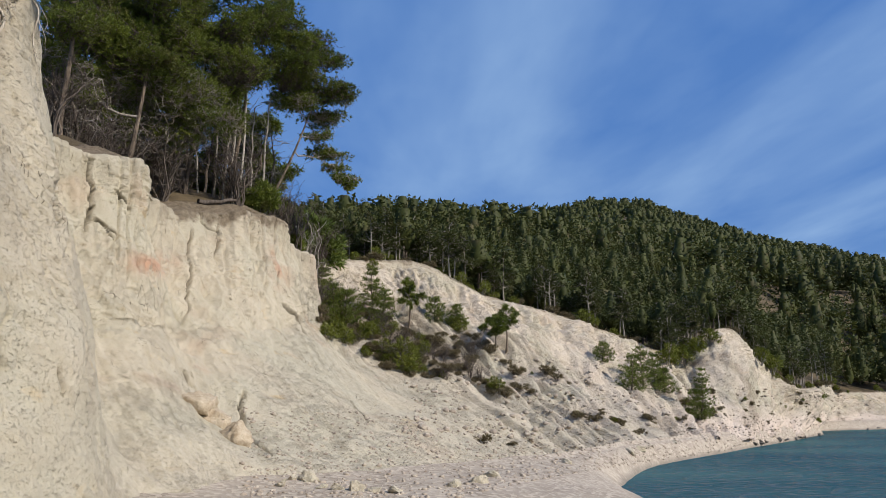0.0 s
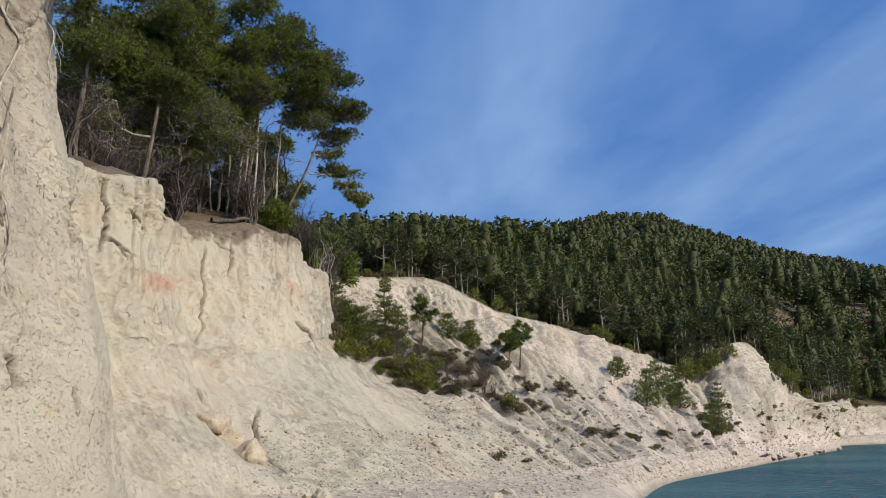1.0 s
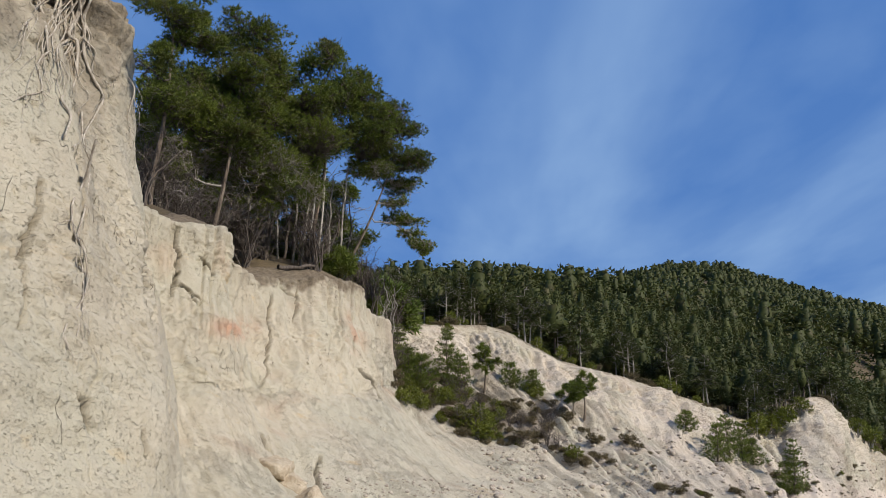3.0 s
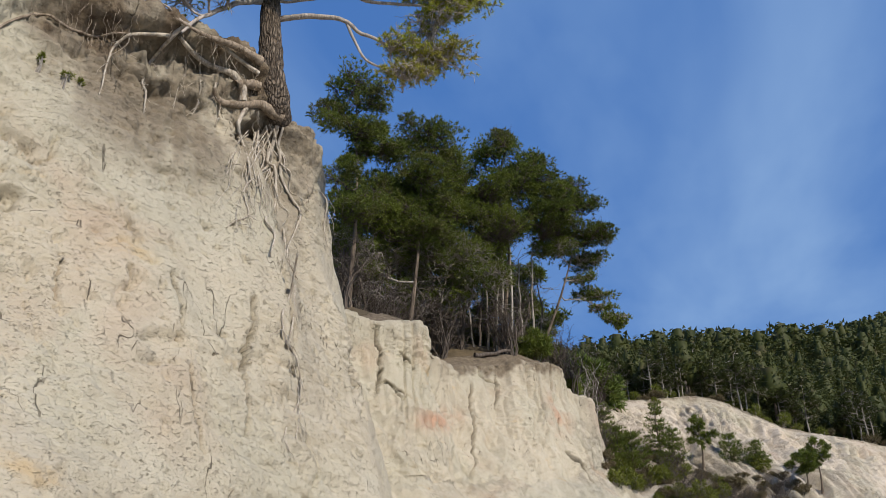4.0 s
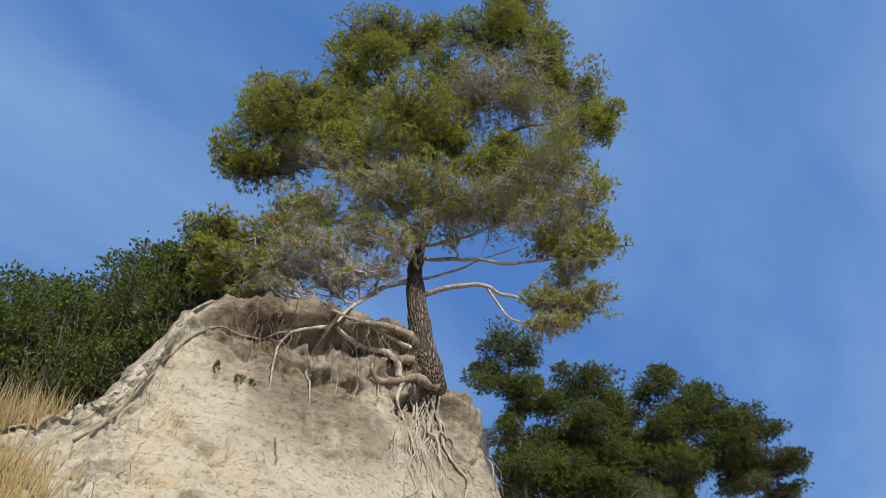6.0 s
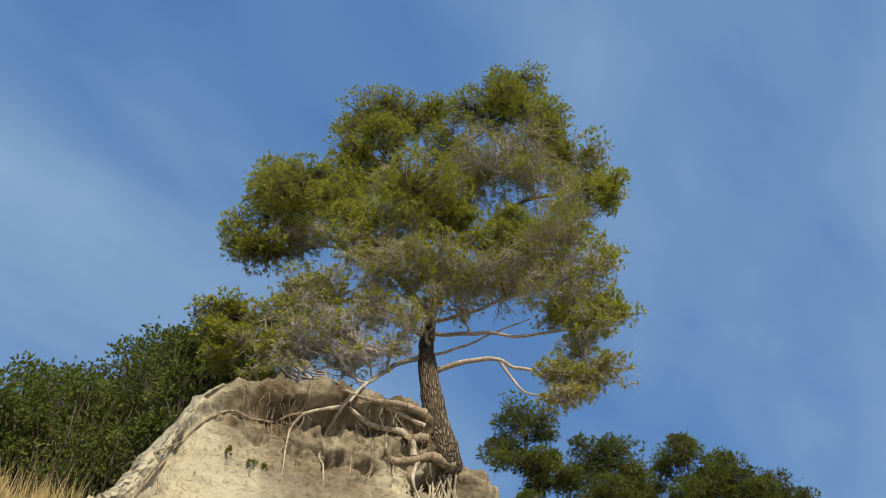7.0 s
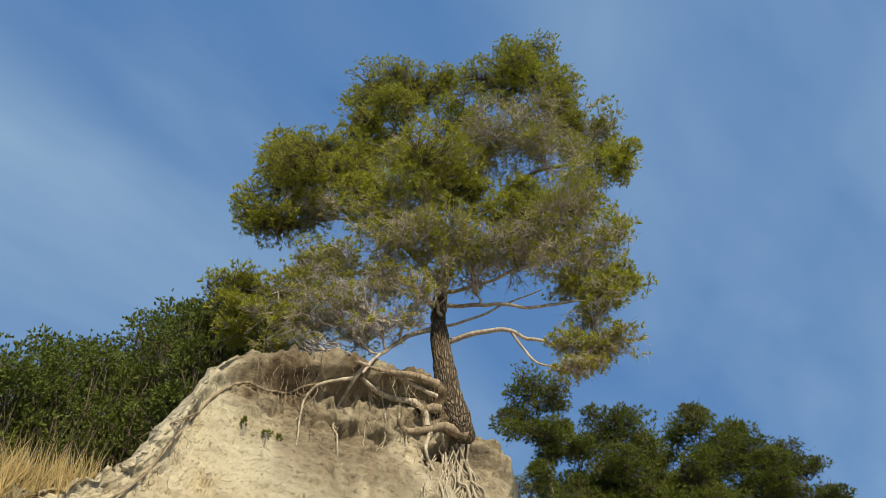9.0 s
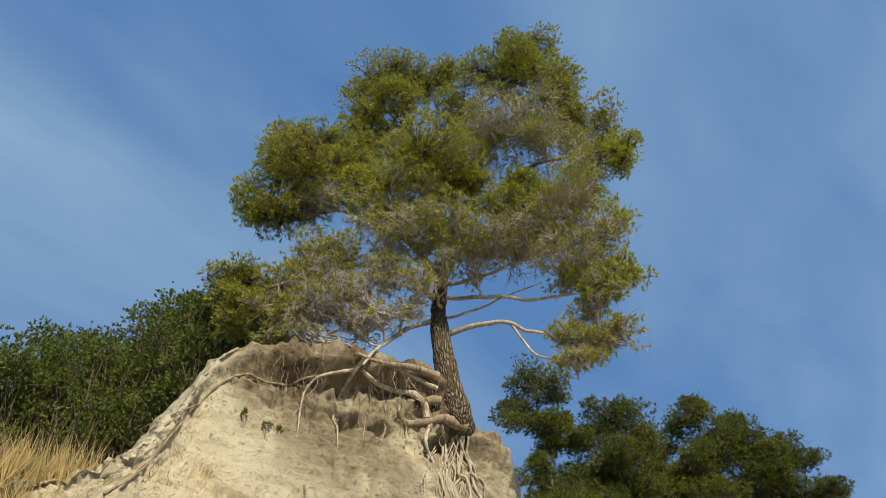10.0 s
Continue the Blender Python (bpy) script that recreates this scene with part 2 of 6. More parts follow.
MARL = marl_material()
SHINGLE = shingle_material()
FLOOR = forest_floor_material()
WATER = water_material()
NEEDLE = needle_material("pine_needles", (0.14, 0.175, 0.024), (0.44, 0.44, 0.06), (0.30, 0.225, 0.09), 0.45)
NEEDLE_GROVE = needle_material("grove_needles", (0.038, 0.060, 0.014), (0.195, 0.232, 0.036), (0.14, 0.11, 0.05), 0.6, 0.75)
NEEDLE_DARK = needle_material("dark_needles", (0.046, 0.072, 0.016), (0.155, 0.195, 0.038))
NEEDLE_FAR = needle_material("forest_needles", (0.024, 0.036, 0.010), (0.088, 0.097, 0.022), (0.13, 0.10, 0.05), 0.6, 0.6, 0.4)
SHRUB = needle_material("shrub_leaves", (0.085, 0.068, 0.035), (0.21, 0.17, 0.09), (0.17, 0.10, 0.06), 0.7)
BARK = bark_material("pine_bark", (0.045, 0.034, 0.026), (0.23, 0.18, 0.135), 11)
BARK_OLD = plated_bark()
BARK_PALE = bark_material("pale_bark", (0.22, 0.19, 0.16), (0.50, 0.46, 0.40), 6)
TWIG = bark_material("dry_twigs", (0.19, 0.165, 0.14), (0.40, 0.36, 0.31), 12)
ROOT = bark_material("weathered_root", (0.30, 0.25, 0.19), (0.60, 0.53, 0.44), 12)
SHRUB_GREEN = needle_material("green_shrub_leaves", (0.075, 0.095, 0.014), (0.20, 0.215, 0.035))
TWIG_PALE = bark_material("pale_twigs", (0.27, 0.225, 0.19), (0.56, 0.49, 0.43), 12)
BARE = bark_material("bare_grey_twigs", (0.060, 0.047, 0.038), (0.165, 0.135, 0.112), 12)
STONE_BROWN = lump_material()
STONE_DARK = bark_material("wet_dark_stone", (0.05, 0.045, 0.04), (0.15, 0.135, 0.12), 3)
ROOT_BROWN = bark_material("brown_root", (0.17, 0.13, 0.09), (0.40, 0.32, 0.24), 12)
GRASS = needle_material("dry_grass", (0.34, 0.25, 0.11), (0.55, 0.43, 0.22))


# ---- mesh tools ----
_table = np.random.RandomState(11).rand(8192)


def vnoise(p):
    """Smooth value noise in 0..1 at the points p (n, 3)."""
    out = np.empty(len(p))
    for a in range(0, len(p), 16384):
        q = p[a:a + 16384]
        i = np.floor(q)
        f = q - i
        f = f * f * f * (f * (f * 6 - 15) + 10)
        i = i.astype(np.int64)
        x, y, z = i[:, 0] * 73856093, i[:, 1] * 19349663, i[:, 2] * 83492791
        fx, fy, fz = f[:, 0], f[:, 1], f[:, 2]
        planes = []
        for zz in (z, z + 83492791):
            lines = []
            for yy in (y ^ zz, (y + 19349663) ^ zz):
                c0, c1 = _table[(x ^ yy) & 8191], _table[((x + 73856093) ^ yy) & 8191]
                lines.append(c0 + (c1 - c0) * fx)
            planes.append(lines[0] + (lines[1] - lines[0]) * fy)
        out[a:a + 16384] = planes[0] + (planes[1] - planes[0]) * fz
    return out


def fbm(p, octaves=4, gain=0.5, shift=0.0):
    """Fractal noise, about -1..1."""
    out, a, s = np.zeros(len(p)), 1.0, 0.0
    q = p + shift
    for _ in range(octaves):
        out += a * (vnoise(q) * 2 - 1)
        s += a
        a *= gain
        q = q * 2.03 + 17.7
    return out / s


def smooth(x, lo, hi):
    t = np.clip((x - lo) / (hi - lo), 0, 1)
    return t * t * (3 - 2 * t)


def spline(points, u):
    """Catmull-Rom through points (n, k) at u in 0..n-1."""
    p = np.array(points, float)
    p = np.vstack([2 * p[0] - p[1], p, 2 * p[-1] - p[-2]])
    i = np.clip(np.floor(u).astype(int), 0, len(p) - 4)
    t = (u - i)[:, None]
    step = np.linalg.norm(np.diff(p, axis=0), axis=1)
    m = np.zeros_like(p)
    m[1:-1] = (p[2:] - p[:-2]) / 2
    m[1:-1] *= np.minimum(1.0, 1.8 * np.minimum(step[1:], step[:-1]) / (np.linalg.norm(m[1:-1], axis=1) + 1e-9))[:, None]     # no overshoot beside long steps
    b, c, mb, mc = p[i + 1], p[i + 2], m[i + 1], m[i + 2]
    return b + mb * t + (3 * (c - b) - 2 * mb - mc) * t ** 2 + (2 * (b - c) + mb + mc) * t ** 3


def mesh_of(name, pieces, material, smooth_shade=True):
    """One mesh from pieces (vertices (n, 3), faces (m, k))."""
    verts, loops, starts, at, base = [], [], [], 0, 0
    for v, f in pieces:
        if not len(f):
            continue
        verts.append(v)
        loops.append((f + base).ravel())
        starts.append(at + np.arange(len(f)) * f.shape[1])
        at += f.size
        base += len(v)
    v, l, s = np.vstack(verts).astype(np.float32), np.concatenate(loops).astype(np.int32), np.concatenate(starts).astype(np.int32)
    me = bpy.data.meshes.new(name)
    me.vertices.add(len(v))
    me.vertices.foreach_set("co", v.ravel())
    me.loops.add(len(l))
    me.loops.foreach_set("vertex_index", l)
    me.polygons.add(len(s))
    me.polygons.foreach_set("loop_start", s)
    if smooth_shade:
        me.polygons.foreach_set("use_smooth", np.ones(len(s), bool))
    me.update(calc_edges=True)
    me.materials.append(material)
    return me


def part(name, pieces, material, parent, label="", smooth_shade=True):
    ob = new(name, mesh_of(name, pieces, material, smooth_shade))
    ob.parent = parent
    return tagged(ob, label)


def thing(name, at=(0, 0, 0), label="", category="", group="", kind=""):
    ob = new(name)
    ob.location = at
    return tagged(ob, label, category, group, kind)


def grid_faces(rows, cols):
    a = np.arange(rows * cols).reshape(rows, cols)
    return np.stack([a[:-1, :-1], a[:-1, 1:], a[1:, 1:], a[1:, :-1]], -1).reshape(-1, 4)


def tube(path, radii, n=8, rough=0.0, rng=None):
    """A tapered tube along path, closed at its end."""
    p, r = np.array(path, float), np.array(radii, float)
    d = np.gradient(p, axis=0)
    d /= np.linalg.norm(d, axis=1)[:, None] + 1e-9
    ref = np.array([0.31, 0.95, 0.05]) if abs(d[0][2]) > 0.6 else np.array([0.05, 0.1, 1.0])
    a = np.cross(d, ref)
    a /= np.linalg.norm(a, axis=1)[:, None] + 1e-9
    b = np.cross(d, a)
    th = np.linspace(0, 2 * np.pi, n, endpoint=False)
    rr = np.repeat(r[:, None], n, 1)
    if rough:
        rr = rr * (1 + rough * (rng.rand(len(p), n) - 0.5))
    v = p[:, None] + rr[..., None] * (np.cos(th)[None, :, None] * a[:, None] + np.sin(th)[None, :, None] * b[:, None])
    k = np.arange(len(p) * n).reshape(len(p), n)
    f = np.stack([k[:-1], np.roll(k[:-1], -1, 1), np.roll(k[1:], -1, 1), k[1:]], -1).reshape(-1, 4)
    return v.reshape(-1, 3), f


def bent(a, b, rng, n=6, sag=0.0, wobble=0.08):
    """A crooked way from a to b."""
    a, b = np.array(a, float), np.array(b, float)
    t = np.linspace(0, 1, n)[:, None]
    L = np.linalg.norm(b - a)
    w = np.cumsum(rng.randn(n, 3), 0)
    w -= w[0] + (w[-1] - w[0]) * t
    p = a + (b - a) * t + w * wobble * L / np.sqrt(n)
    p[:, 2] -= sag * L * 4 * (t * (1 - t))[:, 0]
    return p


def sprays(points, outward, rng, count, length, width, spread=0.62):
    """Tufts of narrow leaves: count slender triangles from every point, fanned about its outward way."""
    n = len(points)
    d = np.repeat(outward, count, 0) + rng.randn(n * count, 3) * spread
    d /= np.linalg.norm(d, axis=1)[:, None]
    base = np.repeat(points, count, 0)
    side = np.cross(d, rng.randn(n * count, 3))
    side /= np.linalg.norm(side, axis=1)[:, None] + 1e-9
    L = length * (0.6 + 0.8 * rng.rand(n * count))[:, None]
    w = width * (0.7 + 0.6 * rng.rand(n * count))[:, None]
    v = np.stack([base - side * w, base + side * w, base + d * L], 1)
    return v.reshape(-1, 3), np.arange(n * count * 3).reshape(-1, 3)


def shell(rng, n, centre, radii, inner=0.55, under=0.35, lump=0.42):
    """Points in the outer part of a flattened ellipsoid, fewer below, and their outward ways."""
    d = rng.randn(int(n * 1.8) + 8, 3)
    d /= np.linalg.norm(d, axis=1)[:, None]
    d = d[(d[:, 2] > -0.25) | (rng.rand(len(d)) < under)][:n]
    r = (inner + (1 - inner) * rng.rand(len(d)) ** 0.6)[:, None]
    swell = 1 + lump * fbm(d * 2.6 + np.array(centre), 2)[:, None]
    return np.array(centre) + d * r * swell * np.array(radii), d


def tufted(rng, n, centre, radii, groups=7, inner=0.25, lump=0.42, reach=0.78):
    """Points in a loose pad made of smaller flattened masses, ragged at the edge."""
    pts, outs = [], []
    centre, radii = np.array(centre), np.array(radii)
    for k in range(groups):
        d = rng.randn(3)
        d *= rng.rand() ** 0.5 / np.linalg.norm(d)
        c = centre + d * radii * reach
        s = rng.uniform(0.34, 0.62)
        p, o = shell(rng, max(4, int(n / groups)), c, radii * np.array([s, s, min(1.0, s * 1.15)]), inner, 0.4, lump)
        pts.append(p)
        outs.append(o * 0.7 + d * 0.5)
    return np.vstack(pts), np.vstack(outs)


def twigs(starts, ends, rng, r0, r1, bow=0.12):
    """Many slender bowed twigs at once, three-sided."""
    n = len(starts)
    d = ends - starts
    L = np.linalg.norm(d, axis=1)[:, None] + 1e-6
    side = np.cross(d, rng.randn(n, 3))
    side /= np.linalg.norm(side, axis=1)[:, None] + 1e-9
    up_ = np.cross(d / L, side)
    mid = starts + d * 0.5 + side * L * rng.uniform(-bow, bow, (n, 1)) * 2 + np.array([0, 0, 1.0]) * L * rng.uniform(-bow, bow, (n, 1))
    rings = []
    for p, r in ((starts, r0), (mid, (r0 + r1) / 2), (ends, r1)):
        for k in range(3):
            a = 2.094 * k
            rings.append(p + r * (math.cos(a) * side + math.sin(a) * up_))
    v = np.stack(rings, 1)
    f = np.array([[k + o, (k + 1) % 3 + o, (k + 1) % 3 + 3 + o, k + 3 + o] for o in (0, 3) for k in range(3)])
    return v.reshape(-1, 3), (np.arange(n)[:, None, None] * 9 + f[None]).reshape(-1, 4)


def pine(name, path, radius, clumps, seed, bark, needle, label, group="", tuft=(0.085, 0.007, 12), twig_r=0.006, sub=14, density=420, limb_most=0.06, sides=12, taper=0.86, wood_mat=None, twig_share=0.35, groups=7, foot=(1.30, 1.10, 1.0), inner=0.25, fan=0.75, lump=0.42, under_bare=0.0, reach=0.78, limbs=()):
    """A pine: trunk along path, a limb to each clump (centre, width, height, sparseness) from the nearest wood, boughs and twigs within it, and a tuft of needles at each twig's end. under_bare: how bare the undersides of the clumps are."""
    rng = np.random.RandomState(seed)
    path = np.array(path, float)
    base = path[0].copy()
    path = path - base
    root = thing(name, tuple(base), label, "tree", group)
    u = np.linspace(0, len(path) - 1, 4 * len(path))
    tp = spline(path, u)
    tr = radius * (1 - taper * (u / u[-1]) ** 0.9)
    tr *= np.interp(u / u[-1], (0.0, 0.07, 0.18), foot)
    part("trunk", [tube(tp, tr, sides, 0.16, rng)], bark, root)
    nodes, thick, run = [p for p in tp[4:]], [r for r in tr[4:]], [0.0] * (len(tp) - 4)
    for r0, r1, bends in limbs:                                          # the great limbs
        v = np.linspace(0, len(bends) - 1, 6 * len(bends))
        lp = spline(np.array(bends) - base, v)
        lp += 0.035 * np.stack([fbm(np.stack([v * 1.7, v * 0 + r0 * 90, v * 0 + q], 1), 2) for q in (1.0, 5.0, 9.0)], 1) * np.minimum(v, 1)[:, None]
        lr = np.linspace(r0, r1, len(v))
        part("limb", [tube(lp, lr, 8, 0.14, rng)], BARK if r0 > 0.058 else (wood_mat or TWIG), root)
        nodes += list(lp[4::2])
        thick += list(lr[4::2])
        run += [0.0] * len(lp[4::2])
    ways = []
    for c, w, h, sparse in clumps:
        c = np.array(c, float) - base
        ways.append((np.min(np.linalg.norm(tp - c, axis=1)), c, w, h, sparse))
    for _, c, w, h, sparse in sorted(ways, key=lambda x: x[0]):
        N = np.array(nodes)
        gap = np.linalg.norm(N - c, axis=1)
        cost = gap + 0.6 * np.array(run) + 0.9 * np.maximum(0, N[:, 2] - c[2] + 0.15 * gap) + 0.5 * np.maximum(0, 0.5 - gap)
        k = int(np.argmin(cost))
        limb = bent(nodes[k], c + np.array([0, 0, -0.15 * h]), rng, 8, 0.06, 0.13)
        start_r = max(min(thick[k] * 0.72, limb_most, 0.012 + 0.016 * gap[k] + twig_r), 2.2 * twig_r)
        lr = np.linspace(start_r, 1.7 * twig_r, 8)
        nodes += list(limb[3:7])
        thick += list(lr[3:7])
        run += [run[k] + gap[k] * q / 7 for q in (3, 4, 5, 6)]
        wood = [tube(limb, lr, 6, 0.1, rng)]
        rad = np.array([w, w, h]) * 0.95
        n = max(12, int(density * w ** 1.7 * (1.35 - 0.5 * sparse)))
        tips, out = tufted(rng, n, c, rad, groups, inner, lump, reach)
        boughs = []
        for q in rng.randint(0, len(tips), int(sub * (1 + 1.6 * sparse))):
            start = limb[rng.randint(3, 8)]
            b = bent(start, start + (tips[q] - start) * 0.9, rng, 6, rng.uniform(-0.12, 0.09), 0.20)
            wood.append(tube(b, np.linspace(min(twig_r * 2.4, start_r), twig_r, 6), 4))
            boughs.append(b)
        ends = np.vstack([b[1:] for b in boughs])
        near = np.empty(len(tips), int)
        for a in range(0, len(tips), 400):
            some = rng.rand(len(ends)) < 0.5
            some[0] = True
            idx = np.nonzero(some)[0]
            near[a:a + 400] = idx[np.argmin(((tips[a:a + 400, None] - ends[None, idx]) ** 2).sum(2), 1)]
        some = rng.rand(len(tips)) < max(twig_share, sparse * (twig_share > 0.5))
        some[0] = True
        wood.append(twigs(ends[near][some], tips[some], rng, twig_r, twig_r * 0.55))
        extra = rng.rand(len(tips)) < sparse * 0.6                       # fine dead side twigs
        if extra.any():
            off = tips[extra] + rng.randn(int(extra.sum()), 3) * 0.13 * w
            wood.append(twigs((ends[near][extra] + tips[extra]) / 2, off, rng, twig_r * 0.8, twig_r * 0.4))
        limb_ob = part("limb", wood, (wood_mat or TWIG) if sparse > 0.28 or not wood_mat else BARE, root)
        keep = (rng.rand(len(tips)) > sparse * 0.85) & (rng.rand(len(tips)) > under_bare * smooth(c[2] - tips[:, 2], -0.25 * h, 0.55 * h))
        tips, out = tips[keep], out[keep]
        if not len(tips):
            continue
        way = out * np.array([1, 1, 0.6]) + np.array([0, 0, 0.30])
        part("foliage", [sprays(tips - way * tuft[0] * 0.3, way, rng, tuft[2], tuft[0], tuft[1], fan)], needle, limb_ob, smooth_shade=False)
    return root


from mathutils.bvhtree import BVHTree

# ---- the land: plan of the coast, from behind the viewer to the far point ----
TOE = [(-4, -24), (-3.76, 0.8), (-3.76, 2.4), (-3.76, 3.52), (-3.76, 4.16), (-3.76, 4.96), (-3.68, 6.08), (-3.68, 7.36),
    (-3.68, 8.16), (-3.68, 8.72), (-3.68, 9.36), (-3.76, 10.08), (-3.76, 10.88), (-3.68, 11.68), (-3.52, 12.32), (-3.2,
    12.88), (-2.88, 13.36), (-2.48, 13.84), (-1.44, 14.88), (0, 16.4), (1.6, 19.36), (2.88, 21.84), (3.68, 23.6), (4.64,
    25.6), (5.6, 28), (6.56, 30.4), (7.84, 32.8), (9.6, 36), (12, 39.6), (14.4, 43.2), (16.8, 47.2), (20, 52), (23.44,
    57.2), (31.04, 69.6), (42.48, 86), (192, 152)]
BENCH = [(-5.6, -24, 2.4), (-4.8, 0.88, 2.56), (-4.8, 2.56, 2.64), (-4.8, 3.68, 2.72), (-4.8, 4.48, 2.88), (-4.8, 5.28, 2.88),
    (-4.72, 6.4, 2.88), (-4.56, 7.68, 2.88), (-4.4, 8.48, 2.88), (-4.32, 9.04, 2.88), (-4.4, 9.76, 2.88), (-4.96, 11.2,
    3.2), (-7.04, 14.24, 3.84), (-8.32, 17.76, 4.16), (-8.16, 18.08, 4.16), (-7.36, 18.72, 4.16), (-7.12, 19.52, 4.16),
    (-7.2, 21.28, 4.32), (-5.84, 23.44, 4.48), (-5.04, 25.6, 4.8), (-4.96, 28.24, 5.28), (-4.96, 30.56, 5.44), (-4.44,
    32.28, 5.23), (-3.31, 35.46, 5.93), (-0.67, 38.43, 6.24), (1.22, 39.79, 6.21), (3.84, 41.33, 5.32), (6.97, 43.74, 4.89),
    (11.53, 47.27, 4.14), (14.43, 50.12, 3.81), (18.39, 52.3, 4.69), (22.05, 57.39, 3.66), (27.14, 63.98, 2.54), (34.64,
    74.8, 2), (44.8, 89.2, 1.76), (192.8, 155.2, 2.4)]
CREST = [(-8, -24, 5.2), (-6.96, 1.12, 5.44), (-6.88, 2.96, 5.84), (-6.92, 4, 6.36), (-7.2, 4.88, 7.4), (-7.28, 5.68, 8.92),
    (-6.8, 6.76, 9.2), (-6.24, 7.92, 9.4), (-5.92, 8.64, 9.36), (-5.92, 9.12, 8.72), (-5.64, 9.96, 8.48), (-6.88, 12.4,
    8.32), (-9.12, 15.6, 8.48), (-9.76, 19.28, 8.85), (-9.2, 20, 8.68), (-8.32, 20.8, 8.76), (-8.16, 21.68, 8.08), (-8.4,
    24, 8.16), (-6.76, 26.32, 8.72), (-5.76, 27.81, 8.76), (-5.66, 28.23, 8.10), (-5.17, 30.57, 7.9), (-7.92, 36, 8.49), (-6.72,
    39.68, 9.7), (-3.36, 42.9, 10.24), (-1.07, 43.81, 10.19), (2.13, 44.99, 8.65), (5.84, 47.06, 7.92), (11.33, 50.56,
    6.62), (14.45, 53.09, 6.04), (19.08, 54.49, 7.57), (22.93, 59.7, 5.79), (28.73, 66.88, 3.87), (36.8, 78, 4.48), (46.4,
    92, 4), (193.6, 160, 5.6)]

BEACH_WIDTH = [6.4] * 17 + [6.0, 5.5, 4.8, 3.5, 2.0, 1.2, 0.9, 0.75, 0.7, 0.5, 0.65, 0.6, 0.5, 0.55, 0.55, 0.5, 0.6, 0.8, 1.0]
INLAND = [180] * 8 + [178, 176, 174, 166, 162, 160, 160, 158, 154, 150, 148, 146, 140, 136, 125, 110, 100, 93, 89, 87, 82, 80, 78, 75, 72, 68, 62, 55]
N_ST = len(CREST)
HILL_AZ = [-180, -90, -40, -12, -8, 3, 6, 10, 20, 29, 45, 90, 180]
HILL_NEAR = [5, 8, 11, 12.1, 12.0, 11.35, 11.15, 10.6, 8.7, 6.7, 2.0, 0.5, 0.5]
PEAK_AZ = [-180, -40, -8, 3, 8, 11, 14.6, 17, 20.5, 24, 29.5, 45, 90, 180]
PEAK_EL = [4, 10, 11.4, 12.2, 13.8, 14.35, 14.0, 12.9, 11.5, 10.2, 8.7, 3.0, 0.5, 0.5]


def hill_height(x, y):
    """The height of the hill behind the coast: a near ridge at 264 m and a summit at 600 m."""
    az, r = np.degrees(np.arctan2(x, y)), np.hypot(x, y)
    e1, e2 = np.interp(az, HILL_AZ, HILL_NEAR), np.interp(az, PEAK_AZ, PEAK_EL)
    z1, z2 = r * np.tan(np.radians(e1)), 600 * np.tan(np.radians(e2))
    t = np.clip((r - 264) / 336, 0, 1)
    z = np.where(r < 264, z1, 264 * np.tan(np.radians(e1)) * (1 - t) + z2 * t)
    z = np.where(r > 600, z2 * np.clip(1.0 - (r - 600) / 1500, 0, 1), z)
    return 2.08 + z + fbm(np.stack([x / 45, y / 45, x * 0], 1), 4) * np.clip(r / 60, 0.2, 3.2)


def coast_columns(step):
    """Station parameters whose spacing grows with the distance from the beach's middle."""
    u = np.linspace(0, N_ST - 1, 20000)
    p = spline(BENCH, u)
    seg = np.linalg.norm(np.diff(p, axis=0), axis=1)
    far = np.hypot(p[:, 0], p[:, 1])[1:]
    dens = np.concatenate([[0], np.cumsum(seg / np.clip(far * step * np.where((u[1:] > 6) & (u[1:] < 26.5), 0.50, 0.70), 0.03, 3.0) * np.where(p[1:, 1] < 0.5, 0.12, 1.0))])
    return np.interp(np.arange(0, dens[-1], 1.0), dens, u)


CRACKS = [   # bearing and elevation of both ends, half width in degrees
    (-24.8, 16.7, -24.5, 12.5, 0.1), (-24.5, 12.7, -22.7, 11.9, 0.06), (-23, 14.7, -22, 13.6, 0.08), (-26.6, 14.2, -26.5, 12.2, 0.08), (-18.4, 12.3,
    -18.1, 6.1, 0.08), (-34.2, 18.1, -34.1, 15.7, 0.14), (-34.1, 15.9, -34.5, 13, 0.16), (-34.4, 13.2, -33.7, 8.9, 0.06), (-39.9, 19.6, -38.8, 15.9,
    0.06), (-38.6, 13.2, -36.5, 7.7, 0.06), (-29.4, 5, -28.3, 3, 0.2), (-14, 1.5, -13.9, -0.7, 0.1)]
CRACKS += [
    (-13.9, -0.5, -12, -2.7, 0.08), (-25.7, 2.9, -25.5,
    1.3, 0.08), (-18, 2.9, -17.1, 1.7, 0.06), (-47, 20.3, -46.4, 16.9, 0.06), (-42.5, 19.7, -42.5, 18.1, 0.06), (-39.6, 19.4, -38.7, 15, 0.06), (-34.2,
    17.6, -34.1, 13, 0.1), (-26.8, 14.8, -26.6, 11.8, 0.1), (-24.6, 13.5, -24.8, 11.6, 0.1), (-24.3, 12.8, -22.8, 11.4, 0.06), (-6.5, 1.2, -5.3, -0.4,
    0.06), (-11.9, 7.4, -9.8, 5.1, 0.1), (-16.2, 12.9, -16.4, 10.5, 0.06)]
